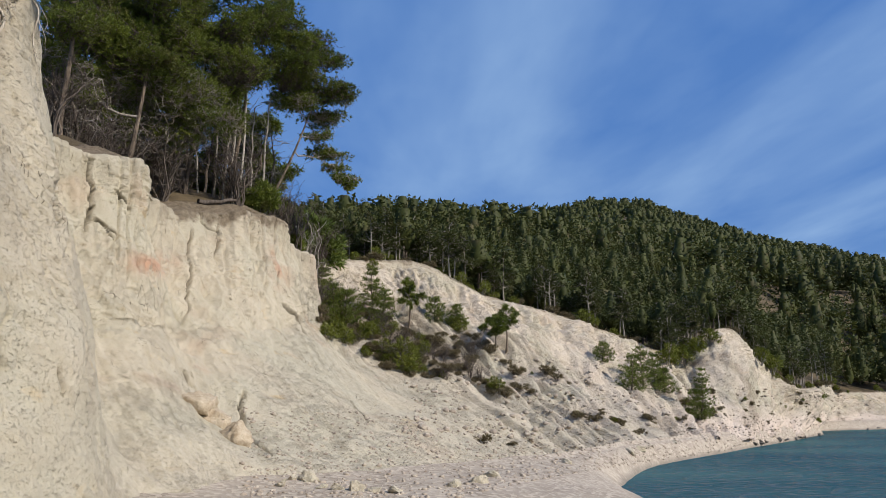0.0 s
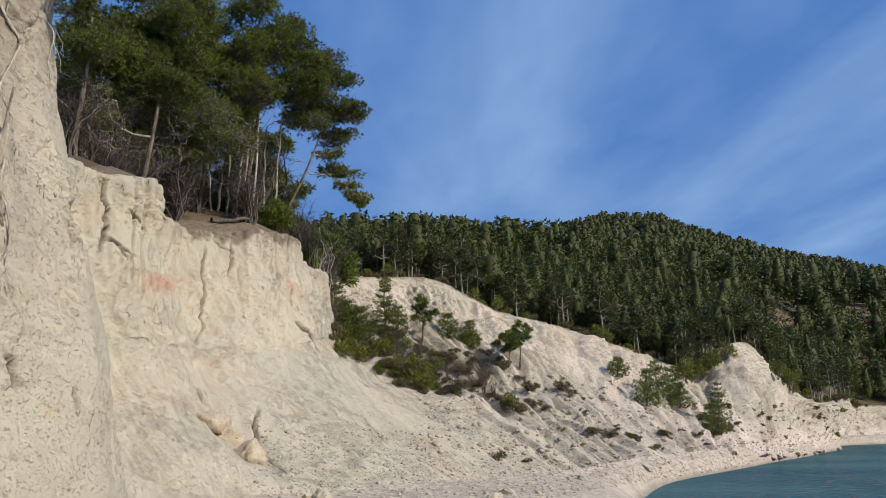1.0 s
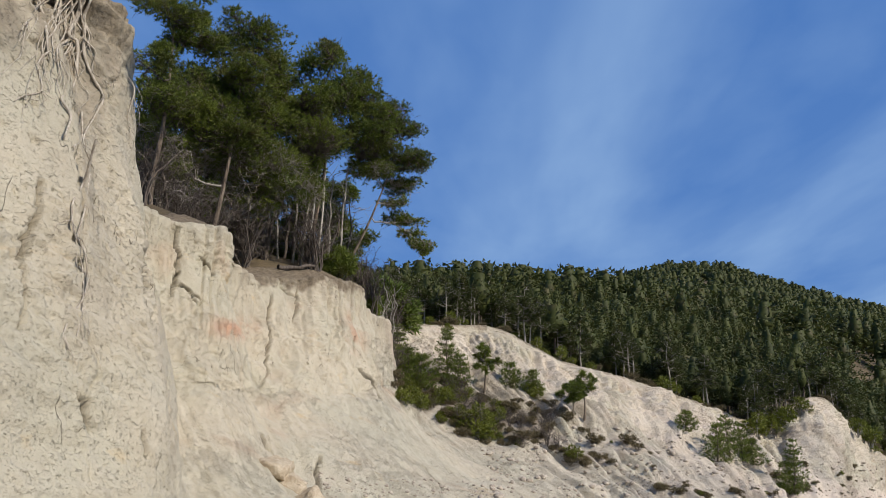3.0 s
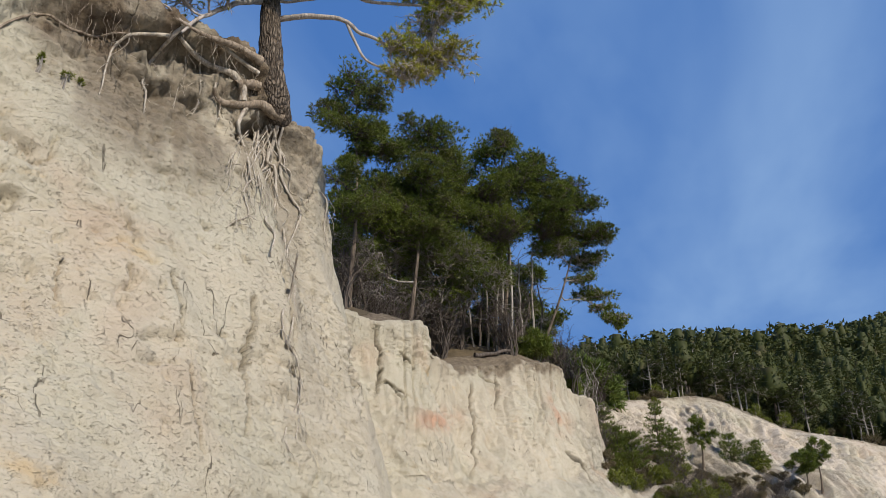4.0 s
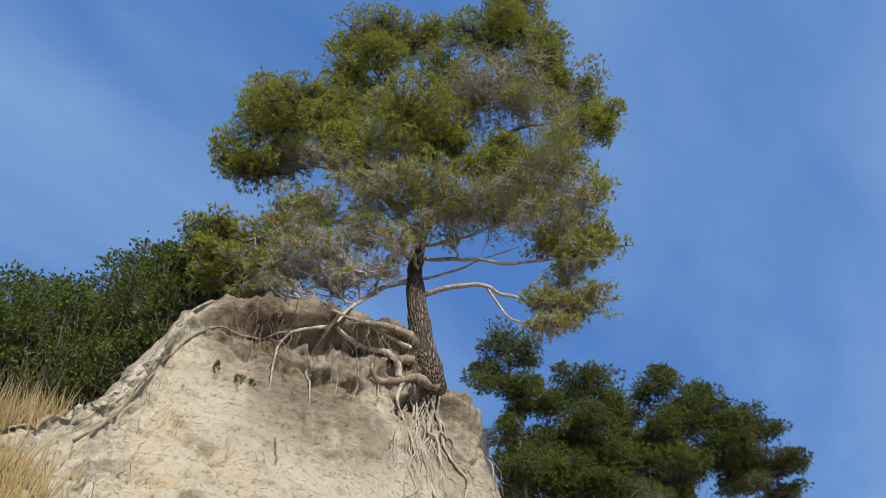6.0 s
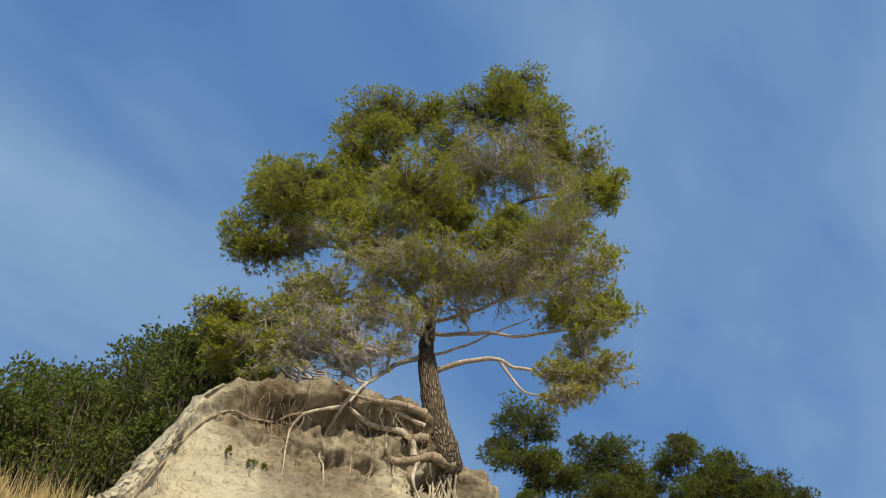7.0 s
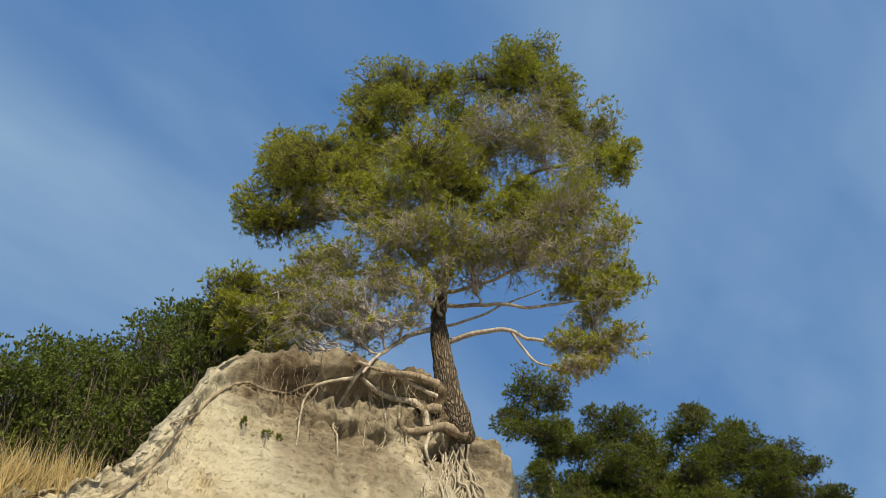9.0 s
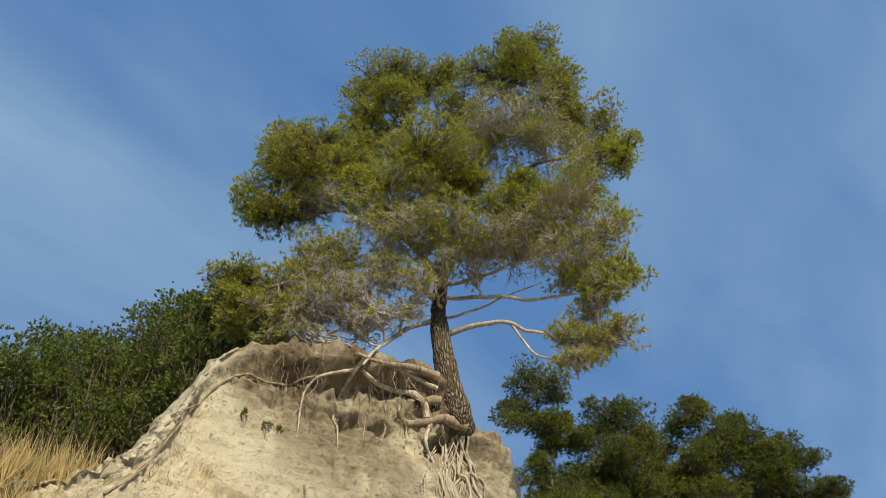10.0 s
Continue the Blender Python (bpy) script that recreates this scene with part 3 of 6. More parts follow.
HOLLOWS = [   # bearing, elevation, width and depth in metres
    (-40.1, 15, 0.3, 0.12), (-50.6, 23.9, 0.16, 0.16), (-42, 28.5, 0.5, 0.08), (-38.8, 26.1, 0.35, 0.06), (-55.5, 25, 0.5, 0.1), (-34, 30.7, 0.35, 0.25), (-38.6, 32.3, 0.3, 0.18), (-41.5, 33.1, 0.25, 0.15)]


def bank(u):
    """How far the ground behind the rim rises as an earth bank, along the coast."""
    return smooth(u, 12.3, 13.5) * (1 - smooth(u, 20.5, 22.0))


def build_cliff():
    u = coast_columns(0.0037)
    toe, bench, crest = spline([(*t, 0.72) for t in TOE], u), spline(BENCH, u), spline(CREST, u)
    ang = np.radians(np.interp(u, np.arange(N_ST), INLAND))
    inl = np.stack([np.cos(ang), np.sin(ang), 0 * ang], 1)
    rows, scree, height = [], [], []
    for v in np.linspace(0, 1, 70)[:-1]:                    # talus
        p = toe + (bench - toe) * v
        p[:, 2] = toe[:, 2] - 0.55 + (bench[:, 2] - toe[:, 2] + 0.55) * (0.62 * v + 0.38 * v * v)
        rows.append(p), scree.append(np.full(len(u), 1 - v)), height.append(np.full(len(u), (v - 1) * 0.5))
    for v in np.linspace(0, 1, 190):                         # steep face
        p = bench + (crest - bench) * v
        h = 1 - (1 - v) ** 1.45
        p[:, :2] = bench[:, :2] + (crest - bench)[:, :2] * h
        rows.append(p), scree.append(0 * u), height.append(np.full(len(u), v))
    for d in np.linspace(0.03, 1.9, 20):   # rounded rim and the first metres of the top
        p = crest + inl * d
        p[:, 2] += 0.05 * min(d, 0.6) - (0.10 if d > 1.3 else 0) + 0.45 * d * bank(u) - 0.52 * d * (1 - smooth(u, 5.3, 6.8))
        rows.append(p), scree.append(0 * u), height.append(np.full(len(u), 1.0 + d))
    P = np.stack(rows)
    R, C = P.shape[:2]
    du, dv = np.gradient(P, axis=1), np.gradient(P, axis=0)
    N = np.cross(du, dv)
    N /= np.linalg.norm(N, axis=2)[..., None] + 1e-9
    flat, n, hv, sc = P.reshape(-1, 3), N.reshape(-1, 3), np.stack(height).ravel(), np.stack(scree).ravel()
    if np.mean(n[:, 0]) < 0 and np.mean(n[:, 2]) < 0:
        n = -n
    far = np.hypot(flat[:, 0], flat[:, 1])
    uu = np.repeat(u[None], R, 0).ravel()
    sc = smooth(sc + 0.45 * fbm(flat / 2.2, 3, shift=41.0), 0.25, 0.75) * (hv < 0.2)
    face = smooth(hv + 0.12 * fbm(flat / 1.8, 2, shift=43.0), -0.22, 0.22) * np.where(uu < 5.2, 1 - smooth(hv, 1.6, 2.6), 1 - smooth(hv, 0.98, 1.25))
    rim = 1 - np.where(far < 13, 0.75, np.where(far < 33, 0.45, 0.92)) * smooth(hv, 0.75, 1.0)
    a = 0.27 * fbm(flat / 2.3, 3) * rim                                                 # lumps and hollows
    rib = 1 - np.abs(fbm(flat / np.array([0.8, 0.8, 4.0]), 3, shift=8.0)) * 2
    a += 0.26 * face * rib * rim * (0.14 + 0.60 * smooth(far, 11, 16))                  # ribs and runnels
    bed = flat @ np.array([[1, 0, 0.10], [0, 1, 0.22], [0.0, 0.0, 1]])
    flake = fbm(bed / np.array([0.36, 0.36, 0.12]), 4, 0.6)
    step = np.floor(flake * 3.2) / 3.2 * 0.7 + flake * 0.3                              # ledges with sharp undersides
    patch = smooth(fbm(flat / 1.9, 2, shift=31.0), -0.05, 0.30)
    left = np.exp(-(((flat[:, 1] - 4.4) / 1.8) ** 2 + ((flat[:, 2] - 7.0) / 1.5) ** 2)) * (far < 11)
    patch = np.maximum(patch * 0.8, left)
    a += (0.012 + 0.095 * patch) * step * (0.35 + 0.65 * face) * (1 - 0.8 * smooth(far, 24, 34))
    a += 0.010 * fbm(flat / 0.12, 3, 0.7) + 0.018 * fbm(flat / 0.42, 3, 0.6)
    chip = fbm(bed / np.array([0.17, 0.17, 0.055]), 3, 0.6, shift=71.0)
    a += 0.050 * (np.floor(chip * 3.0) / 3.0) * smooth(fbm(flat / 0.9, 2, shift=77.0), -0.2, 0.25) * (0.3 + 0.7 * face) * (far < 16)
    pit = fbm(flat / 0.16, 2, shift=61.0)
    a -= 0.05 * smooth(pit, 0.50, 0.56) * face                                          # pits left by fallen lumps
    w1 = flat + 0.16 * np.stack([fbm(flat / 0.35, 2, shift=s) for s in (3.0, 9.0, 27.0)], 1)
    for size, tall, width, depth, shift in ((1.5, 5.0, 0.012, 0.14, 5.0), (0.7, 2.6, 0.014, 0.05, 55.0)):   # cracks
        line = np.abs(fbm(w1 / np.array([size, size, tall]), 1, shift=shift))
        a -= depth * face * (1 - smooth(line, 0.0, width * (1.6 + 0.10 * far))) * smooth(fbm(flat / 1.3, 2, shift=shift + 70), 0.0, 0.25)
    a += sc * (0.05 * fbm(flat / 0.30, 3, 0.6) + 0.06 * np.maximum(fbm(flat / 0.20, 2, shift=90.0), 0.25))
    gully = fbm(np.stack([uu * 1.7, np.maximum(hv, 0) * 0.6, hv * 0], 1), 3, shift=4.0)
    a += 0.55 * gully * smooth(far, 22, 34) * (1 - smooth(hv, 0.85, 1.0))               # gullies of the far slopes
    rill = 1 - np.abs(fbm(np.stack([uu * 7.0 + 0.8 * fbm(flat / 2.2, 2), np.maximum(hv, 0) * 0.7, flat[:, 2] * 0.25], 1), 3, shift=14.0)) * 2
    a += 0.22 * rill * smooth(far, 27, 38) * (1 - smooth(hv, 0.75, 0.98))                 # rills
    a += 0.20 * smooth(far, 20, 32) * fbm(flat / 1.1, 4, 0.55) * (1 - 0.6 * smooth(hv, 0.8, 1.0))
    sway = 0.12 * fbm(flat / 1.2, 2, shift=19.0)
    flute = np.abs(fbm(np.stack([uu * 3.4 + sway, hv * 0.25, 0 * hv], 1), 3, 0.6, shift=33.0))
    upper = smooth(hv, 0.12, 0.5) * (1 - 0.7 * smooth(hv, 0.97, 1.03))
    a += 0.22 * (np.minimum(flute * 3.2, 0.7) - 0.35) * smooth(far, 15, 19) * (1 - smooth(uu, 21.5, 23)) * upper    # columns between deep runnels
    block = fbm(flat / np.array([1.3, 1.3, 2.2]), 3, 0.55, shift=63.0)
    a += 0.50 * (np.floor(block * 4) / 4) * smooth(uu, 21.5, 23.5) * smooth(hv, 0.05, 0.6) * (1 - smooth(hv, 0.72, 0.98))                            # broken faces of the far scarps
    chute = np.abs(fbm(np.stack([uu * 2.2 + 2 * sway, np.maximum(hv, -0.5) * 0.35, 0 * hv], 1), 4, 0.62, shift=83.0))
    a += 0.55 * (np.minimum(chute * 2.4, 0.8) - 0.4) * smooth(uu, 21.5, 24) * (1 - 0.95 * smooth(hv, 0.7, 1.0))     # chutes down the far slopes
    az, el = np.degrees(np.arctan2(flat[:, 0], flat[:, 1])), np.degrees(np.arctan2(flat[:, 2] - 2.08, far))
    fissure_shade = np.zeros(len(flat))
    for a0, e0, a1, e1, half in CRACKS:                                                 # the named fissures
        if abs(e0 - e1) > abs(a0 - a1):
            t = (e0 - el) / (e0 - e1)
            off = az - (a0 + (a1 - a0) * t + 0.30 * fbm(np.stack([el * 1.3, 0 * el, 0 * el + a0], 1), 3))
        else:
            t = (az - a0) / (a1 - a0)
            off = el - (e0 + (e1 - e0) * t + 0.30 * fbm(np.stack([az * 1.3, 0 * el, 0 * el + a0], 1), 3))
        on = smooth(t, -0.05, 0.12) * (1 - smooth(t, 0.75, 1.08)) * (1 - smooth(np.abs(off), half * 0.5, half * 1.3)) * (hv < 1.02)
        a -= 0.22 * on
        # the same mask darkens the fissure's colour as its shade
        fissure_shade = np.maximum(fissure_shade, on)
    for a0, e0, wide, deep in HOLLOWS:                                                  # hollows with a sharp upper edge
        m_deg = np.degrees(wide / np.maximum(far, 1))
        du_, dv_ = (az - a0) / m_deg, (el - e0) / m_deg
        ring = np.exp(-(du_ ** 2 + np.where(dv_ > 0, dv_ * 3.5, dv_) ** 2) * 1.4)
        a -= deep * smooth(ring + 0.45 * fbm(flat / np.array([0.25, 0.25, 0.10]), 3), 0.25, 0.8)
    soil_depth = np.repeat(crest[None, :, 2], R, 0).ravel() - flat[:, 2]
    inset = smooth(soil_depth, 0.14, 0.40) * (1 - smooth(soil_depth, 0.9, 2.3)) * (hv <= 1.0)
    prow = np.exp(-(((flat[:, 0] + 6.6) / 2.6) ** 2 + ((flat[:, 1] - 7.5) / 2.1) ** 2))
    a -= inset * np.maximum(0.42 * prow, 0.04)                                          # undercut below the rim
    a += prow * (0.05 + 0.16 * fbm(flat / 0.30, 4, 0.65)) * (1 - smooth(soil_depth, 0.0, 0.35)) * (hv <= 1.05)               # overhanging turf lip
    a += 0.20 * prow * inset * (fbm(flat / 0.26, 3, 0.6) + 0.6 * fbm(flat / np.array([0.6, 0.6, 0.12]), 3, 0.6, shift=7.0))                                 # crumbling clods under the roots
    fall = fbm(np.stack([uu * 2.1 + 0.5 * fbm(flat / 1.5, 2), hv * 0.7, 0 * hv], 1), 4, 0.6, shift=47.0)
    a += 0.10 * fall * (1 - smooth(hv, -0.05, 0.25)) * smooth(hv, -0.5, -0.38) * smooth(far, 9, 14) * (1 - 0.5 * smooth(far, 26, 34))     # shallow runnels in the talus
    ragged = (1 - smooth(uu, 9.6, 10.6)) * smooth(hv, 0.80, 0.98) * smooth(uu, 1.0, 2.0)
    a += ragged * (0.13 * fbm(flat / 0.55, 4, 0.6, shift=12.0) + 0.085 * fbm(flat / 0.16, 3, 0.6, shift=15.0))        # crumbling rim
    q = flat + n * a[:, None]
    edge = 1 - smooth(soil_depth + 0.45 * fbm(flat / 0.5, 3), 0.15, 1.35)
    slump = smooth(uu, 4.7, 5.3)                                                        # no soil on the slumped side
    soil_and_shade = np.clip(edge * np.clip(0.18 + 1.2 * prow, 0, 1) * (0.95 + 0.7 * fbm(flat / 0.35, 3)), 0, 1) * slump
    soil_and_shade = np.maximum(soil_and_shade, smooth(hv, 1.03, 1.2) * 0.9 * slump)
    rust = 0.75 * np.exp(-(((az + 20.7) / 1.5) ** 2 + ((el - 9.9) / 0.75) ** 2)) * smooth(0.6 + 0.9 * fbm(flat / 0.35, 4, 0.6), 0.1, 0.9)
    rust += 0.55 * np.exp(-(((az + 12.2) / 0.7) ** 2 + ((el - 10.0) / 1.6) ** 2)) * smooth(0.5 + fbm(flat / 0.4, 3), 0.1, 0.9)
    rust += 0.6 * np.exp(-((flat - np.array([15.2, 42.6, 0.9])) ** 2 / np.array([1.2, 1.2, 0.12])).sum(1))
    rust = np.clip(rust, 0, 1)
    pink = np.maximum(smooth(far, 36, 46) * (1 - smooth(flat[:, 2] + 0.6 * fbm(flat / 2.0, 3), 1.0, 2.4)), 0.5 * smooth(far, 26, 36) * smooth(fbm(flat / 1.6, 3, shift=29.0), -0.5, 0.3))
    streak = smooth(fbm(np.stack([uu * 9.0 + fbm(flat / 1.5, 2), hv * 1.3, flat[:, 2] * 0.3], 1), 4, 0.6, shift=23.0) + 0.25 * fbm(flat / 0.8, 3), -0.05, 0.40) * smooth(far, 17, 30) * (hv < 0.95)
    streak = np.maximum(streak, 0.75 * (1 - smooth(flute, 0.02, 0.13)) * smooth(far, 15, 19) * (1 - smooth(uu, 21.5, 23)) * smooth(hv, 0.05, 0.4) * (hv < 1.0))
    streak = 0.66 * streak
    drip = 0.5 + 0.9 * fbm(np.stack([az * 0.55, el * 0.06, 0 * az], 1), 4, 0.6, shift=37.0)
    under = np.exp(-(((az + 42.0) / 8.5) ** 4 + ((el - np.interp(az, [-52, -44, -36], [33.6, 31.6, 30.0])) / 4.6) ** 4)) * smooth(drip + 0.5 * fbm(flat / 0.35, 3), -0.35, 0.65) * (far < 14)     # earth washed down below the roots, and the shade under the lip painted in with it
    # the prow's right flank: grey stains, and its shade painted in as colour
    flank_shade = smooth(az, -36.5, -33.5) * (1 - smooth(az, -29.5, -28.0)) * smooth(el, 4, 12) * (far < 13.5)
    streak = np.maximum(streak, np.clip(0.62 * flank_shade * smooth(drip, 0.25, 0.75) + 0.30 * flank_shade, 0, 1))
    streak = np.maximum(streak, 0.55 * np.exp(-(((az + 39.5) / 6.5) ** 2 + ((el - 26.0) / 5.0) ** 2)) * smooth(drip + 0.6 * fbm(flat / 0.8, 4, 0.6), 0.0, 0.9) * (far < 14))
    soil_and_shade = np.maximum(soil_and_shade, 0.80 * under * (hv <= 1.0))
    # more of the flank's shade, painted in with the soil colour
    soil_and_shade = np.maximum(soil_and_shade, 0.38 * flank_shade * smooth(el, 16, 27) * smooth(drip, 0.1, 0.7))
    rubble = np.maximum(smooth(far, 17, 28) * (1 - smooth(hv, 0.3, 0.8)), 0.8 * smooth(far, 10, 14) * (1 - smooth(hv, -0.25, -0.05))) * smooth(fbm(flat / 3.0, 3, shift=51.0), -0.35, 0.15)
    thicket = smooth(az, -10.0, -8.0) * (1 - smooth(az, 0.5, 3.0)) * np.exp(-((el - np.interp(az, [-9, -6, -3, 0, 2], [7.0, 5.6, 4.0, 3.6, 4.0])) / 1.9) ** 2) * (far > 24)
    soil_and_shade = np.maximum(soil_and_shade, smooth(thicket + 0.45 * fbm(flat / 0.8, 4, 0.6), 0.42, 0.75) * 0.55)
    drift = fbm(np.stack([uu * 1.3 + 1.6 * hv, hv * 3.2 - uu * 0.5, 0 * hv], 1), 4, 0.6, shift=57.0) + 0.25 * fbm(flat / 0.5, 3)
    soil_and_shade = np.maximum(soil_and_shade, 0.34 * smooth(drift, 0.12, 0.34) * smooth(uu, 22.5, 24) * (1 - smooth(hv, 0.25, 0.5)))
    ledge = smooth(az, -21.0, -19.5) * (1 - smooth(az, -11.8, -11.0)) * (far > 18) * (far < 33)
    soil_and_shade = np.maximum(soil_and_shade, 0.85 * ledge * (1 - smooth(soil_depth + 0.5 * fbm(flat / 0.45, 3), 0.02, 0.42)))
    soil_and_shade = np.maximum(soil_and_shade, 0.65 * smooth(hv + 0.06 * fbm(flat / 0.4, 3), 0.93, 0.99) * smooth(uu, 22.4, 23.0))
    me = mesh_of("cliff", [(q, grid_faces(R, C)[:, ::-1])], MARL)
    for name, data in (("scree", sc), ("soil_and_shade", soil_and_shade), ("rust", rust), ("pink", pink), ("fissure_shade", fissure_shade), ("streak", streak), ("rubble", rubble)):
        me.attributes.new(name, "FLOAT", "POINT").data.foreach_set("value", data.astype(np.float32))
    ob = tagged(new("cliff", me), "pale eroding marl cliff with cracks, flaking beds and scree", "cliff", kind="structure")
    return ob


def build_beach():
    u = coast_columns(0.02)
    toe = spline([(*t, 0.0) for t in TOE], u)
    w = np.interp(u, np.arange(N_ST), BEACH_WIDTH)
    line = [(*t, 0.0) for t in TOE]
    d = spline(line, np.minimum(u + 0.3, N_ST - 1)) - spline(line, np.maximum(u - 0.3, 0))
    d /= np.linalg.norm(d, axis=1)[:, None] + 1e-9
    side = np.stack([d[:, 1], -d[:, 0], 0 * w], 1)
    rows = []
    for k in np.linspace(-0.35, 1.6, 70):
        p = toe + side * (w * k)[:, None]
        p[:, 2] = 0.80 - 0.80 * np.sign(k) * abs(k) ** 1.6 if k <= 1 else -(k - 1) * 1.2
        rows.append(p)
    q = np.stack(rows).reshape(-1, 3)
    q[:, 2] += 0.05 * fbm(q / 0.9, 3)
    me = mesh_of("beach", [(q, grid_faces(len(rows), len(u))[:, ::-1])], SHINGLE)
    return tagged(new("beach", me), "pale pebble beach with scattered stones along the shore", "beach", kind="structure")


def build_hill():
    u = np.unique(np.concatenate([np.arange(0, 20, 0.25), np.arange(20, N_ST - 1, 0.08), [N_ST - 1]]))
    crest = spline(CREST, u)
    ang = np.radians(np.interp(u, np.arange(N_ST), INLAND))
    rows = []
    for k in (0.5, 1.2, 2, 3.2, 5, 7.5, 11, 16, 22, 30, 40, 52, 66, 82, 100, 120, 142, 166, 192, 220, 250, 285, 320, 360, 400, 445, 490, 540, 600, 700, 900, 1300, 2000, 3200):
        x, y = crest[:, 0] + np.cos(ang) * k, crest[:, 1] + np.sin(ang) * k
        t = smooth(np.full(len(u), float(k)), 1.0, 60.0)
        z = (crest[:, 2] - 0.02 + 0.45 * min(k, 4.5) * bank(u)) * (1 - t) + hill_height(x, y) * t
        z = z - (0.52 * min(k, 3.7) + 0.10) * (1 - smooth(u, 5.3, 6.8)) * (k < 60)
        rows.append(np.stack([x, y, z], 1))
    q = np.stack(rows).reshape(-1, 3)
    me = mesh_of("hill", [(q, grid_faces(len(rows), len(u))[:, ::-1])], FLOOR)
    return tagged(new("hill", me), "wooded hillside with brown needle litter behind the cliffs", "hill", kind="structure")


cliff = build_cliff()
beach = build_beach()
hill = build_hill()
bpy.context.view_layer.update()

sea_me = mesh_of("sea", [(np.array([[-4000, -4000, 0], [4000, -4000, 0], [4000, 4000, 0], [-4000, 4000, 0]], float), np.array([[0, 1, 2, 3]]))], WATER)
sea = tagged(new("sea", sea_me), "calm teal sea with small ripples along the beach", "sea", kind="structure")


def tree_of(ob):
    me = ob.data
    v, f = np.empty(len(me.vertices) * 3, np.float32), np.empty(len(me.loops), np.int32)
    me.vertices.foreach_get("co", v), me.loops.foreach_get("vertex_index", f)
    return BVHTree.FromPolygons(v.reshape(-1, 3).tolist(), f.reshape(-1, 4).tolist())


SURFACE = {ob.name: tree_of(ob) for ob in (cliff, beach, hill)}


def drop(ob, x, y, top=400.0):
    """The height of ob under (x, y)."""
    place = SURFACE[ob.name].ray_cast((x, y, top), (0, 0, -1))[0]
    return place.z if place else 0.0


def polar(az, dist, z):
    """A point by its bearing from the viewer's stand, its distance along the ground and its height."""
    return np.array([dist * math.sin(radians(az)), dist * math.cos(radians(az)), z])


def up(az, el, dist):
    """A point by bearing, elevation and distance along the ground."""
    return polar(az, dist, 2.08 + dist * math.tan(radians(el)))


# ---- the leaning pine on the prow ----
PINE_TOP = [   # bearing, elevation, distance, half width, half height, bareness
    (-39.7, 55.9, 11.3, 0.66, 0.73, 0.15), (-34.8, 56.1, 11.4, 0.84, 0.74, 0.1), (-30.5, 56, 11.6, 0.43, 0.53, 0.1), (-41.1, 53.8, 11.2, 0.46, 0.49, 0),
    (-37.1, 53.6, 10.8, 0.88, 0.55, 0.1), (-20.3, 56.4, 11.8, 0.70, 0.51, 0.05), (-24.3, 55.4, 10.8, 0.98, 0.73, 0), (-17.4, 54.5, 11.6, 0.48, 0.51, 0.1),
    (-19.8, 52.9, 11.2, 0.76, 0.64, 0.15), (-17.1, 51.6, 11.3, 0.37, 0.62, 0.05), (-28.9, 53.9, 10.6, 0.62, 0.62, 0.1), (-24.3, 51.6, 10.6, 0.95, 0.74, 0.75),
    (-21, 49.9, 10.8, 0.70, 0.73, 0.7), (-27.7, 50.8, 10.7, 0.47, 0.66, 0.6), (-18, 49.8, 11.2, 0.42, 0.52, 0.4)]
PINE_LEFT = [   # bearing, elevation, distance, half width, half height, bareness
    (-46.2, 51.9, 10.9, 0.91, 0.58, 0.05), (-49.7, 50.5, 10.8, 0.52, 0.58, 0.05), (-48.3, 49, 10.4, 0.87, 0.52, 0.15), (-43.5, 50.2, 10.5, 0.68, 0.71, 0.1),
    (-52.5, 47, 10.9, 0.41, 0.52, 0.05), (-50.2, 46.3, 10.6, 0.58, 0.33, 0.25), (-45.7, 47.4, 10.5, 0.65, 0.38, 0.5), (-41.1, 51.5, 10.9, 0.55, 0.68, 0.2),
    (-51.6, 42.2, 10.6, 0.49, 0.37, 0.1), (-48.5, 42, 10.2, 0.47, 0.41, 0.35), (-51.7, 39.8, 10.6, 0.42, 0.35, 0.2), (-52, 38.4, 10.7, 0.32, 0.26, 0.3),
    (-48.2, 39.7, 10.2, 0.50, 0.34, 0.5), (-45.5, 44.2, 10.2, 0.45, 0.31, 0.45), (-48.5, 37.7, 10.4, 0.36, 0.17, 0.6)]
PINE_MID = [   # bearing, elevation, distance, half width, half height, bareness
    (-35, 48.6, 9.7, 0.87, 0.41, 0.1), (-37.5, 47.3, 9.6, 0.65, 0.35, 0.3), (-31.4, 48, 9.8, 0.57, 0.45, 0.15), (-35.4, 51, 10.4, 0.69, 0.58, 0.35),
    (-31, 50.3, 10.5, 0.57, 0.65, 0.45), (-40.5, 48.3, 10, 0.42, 0.39, 0.4), (-38.2, 45.1, 9.5, 0.66, 0.35, 0.55), (-33.1, 44.8, 9.6, 0.57, 0.42, 0.5),
    (-42.7, 43.1, 9.8, 0.52, 0.29, 0.6), (-38.3, 42.6, 9.6, 0.50, 0.34, 0.75), (-35.7, 41.3, 9.6, 0.36, 0.34, 0.8), (-33.4, 42.4, 9.8, 0.33, 0.35, 0.7)]
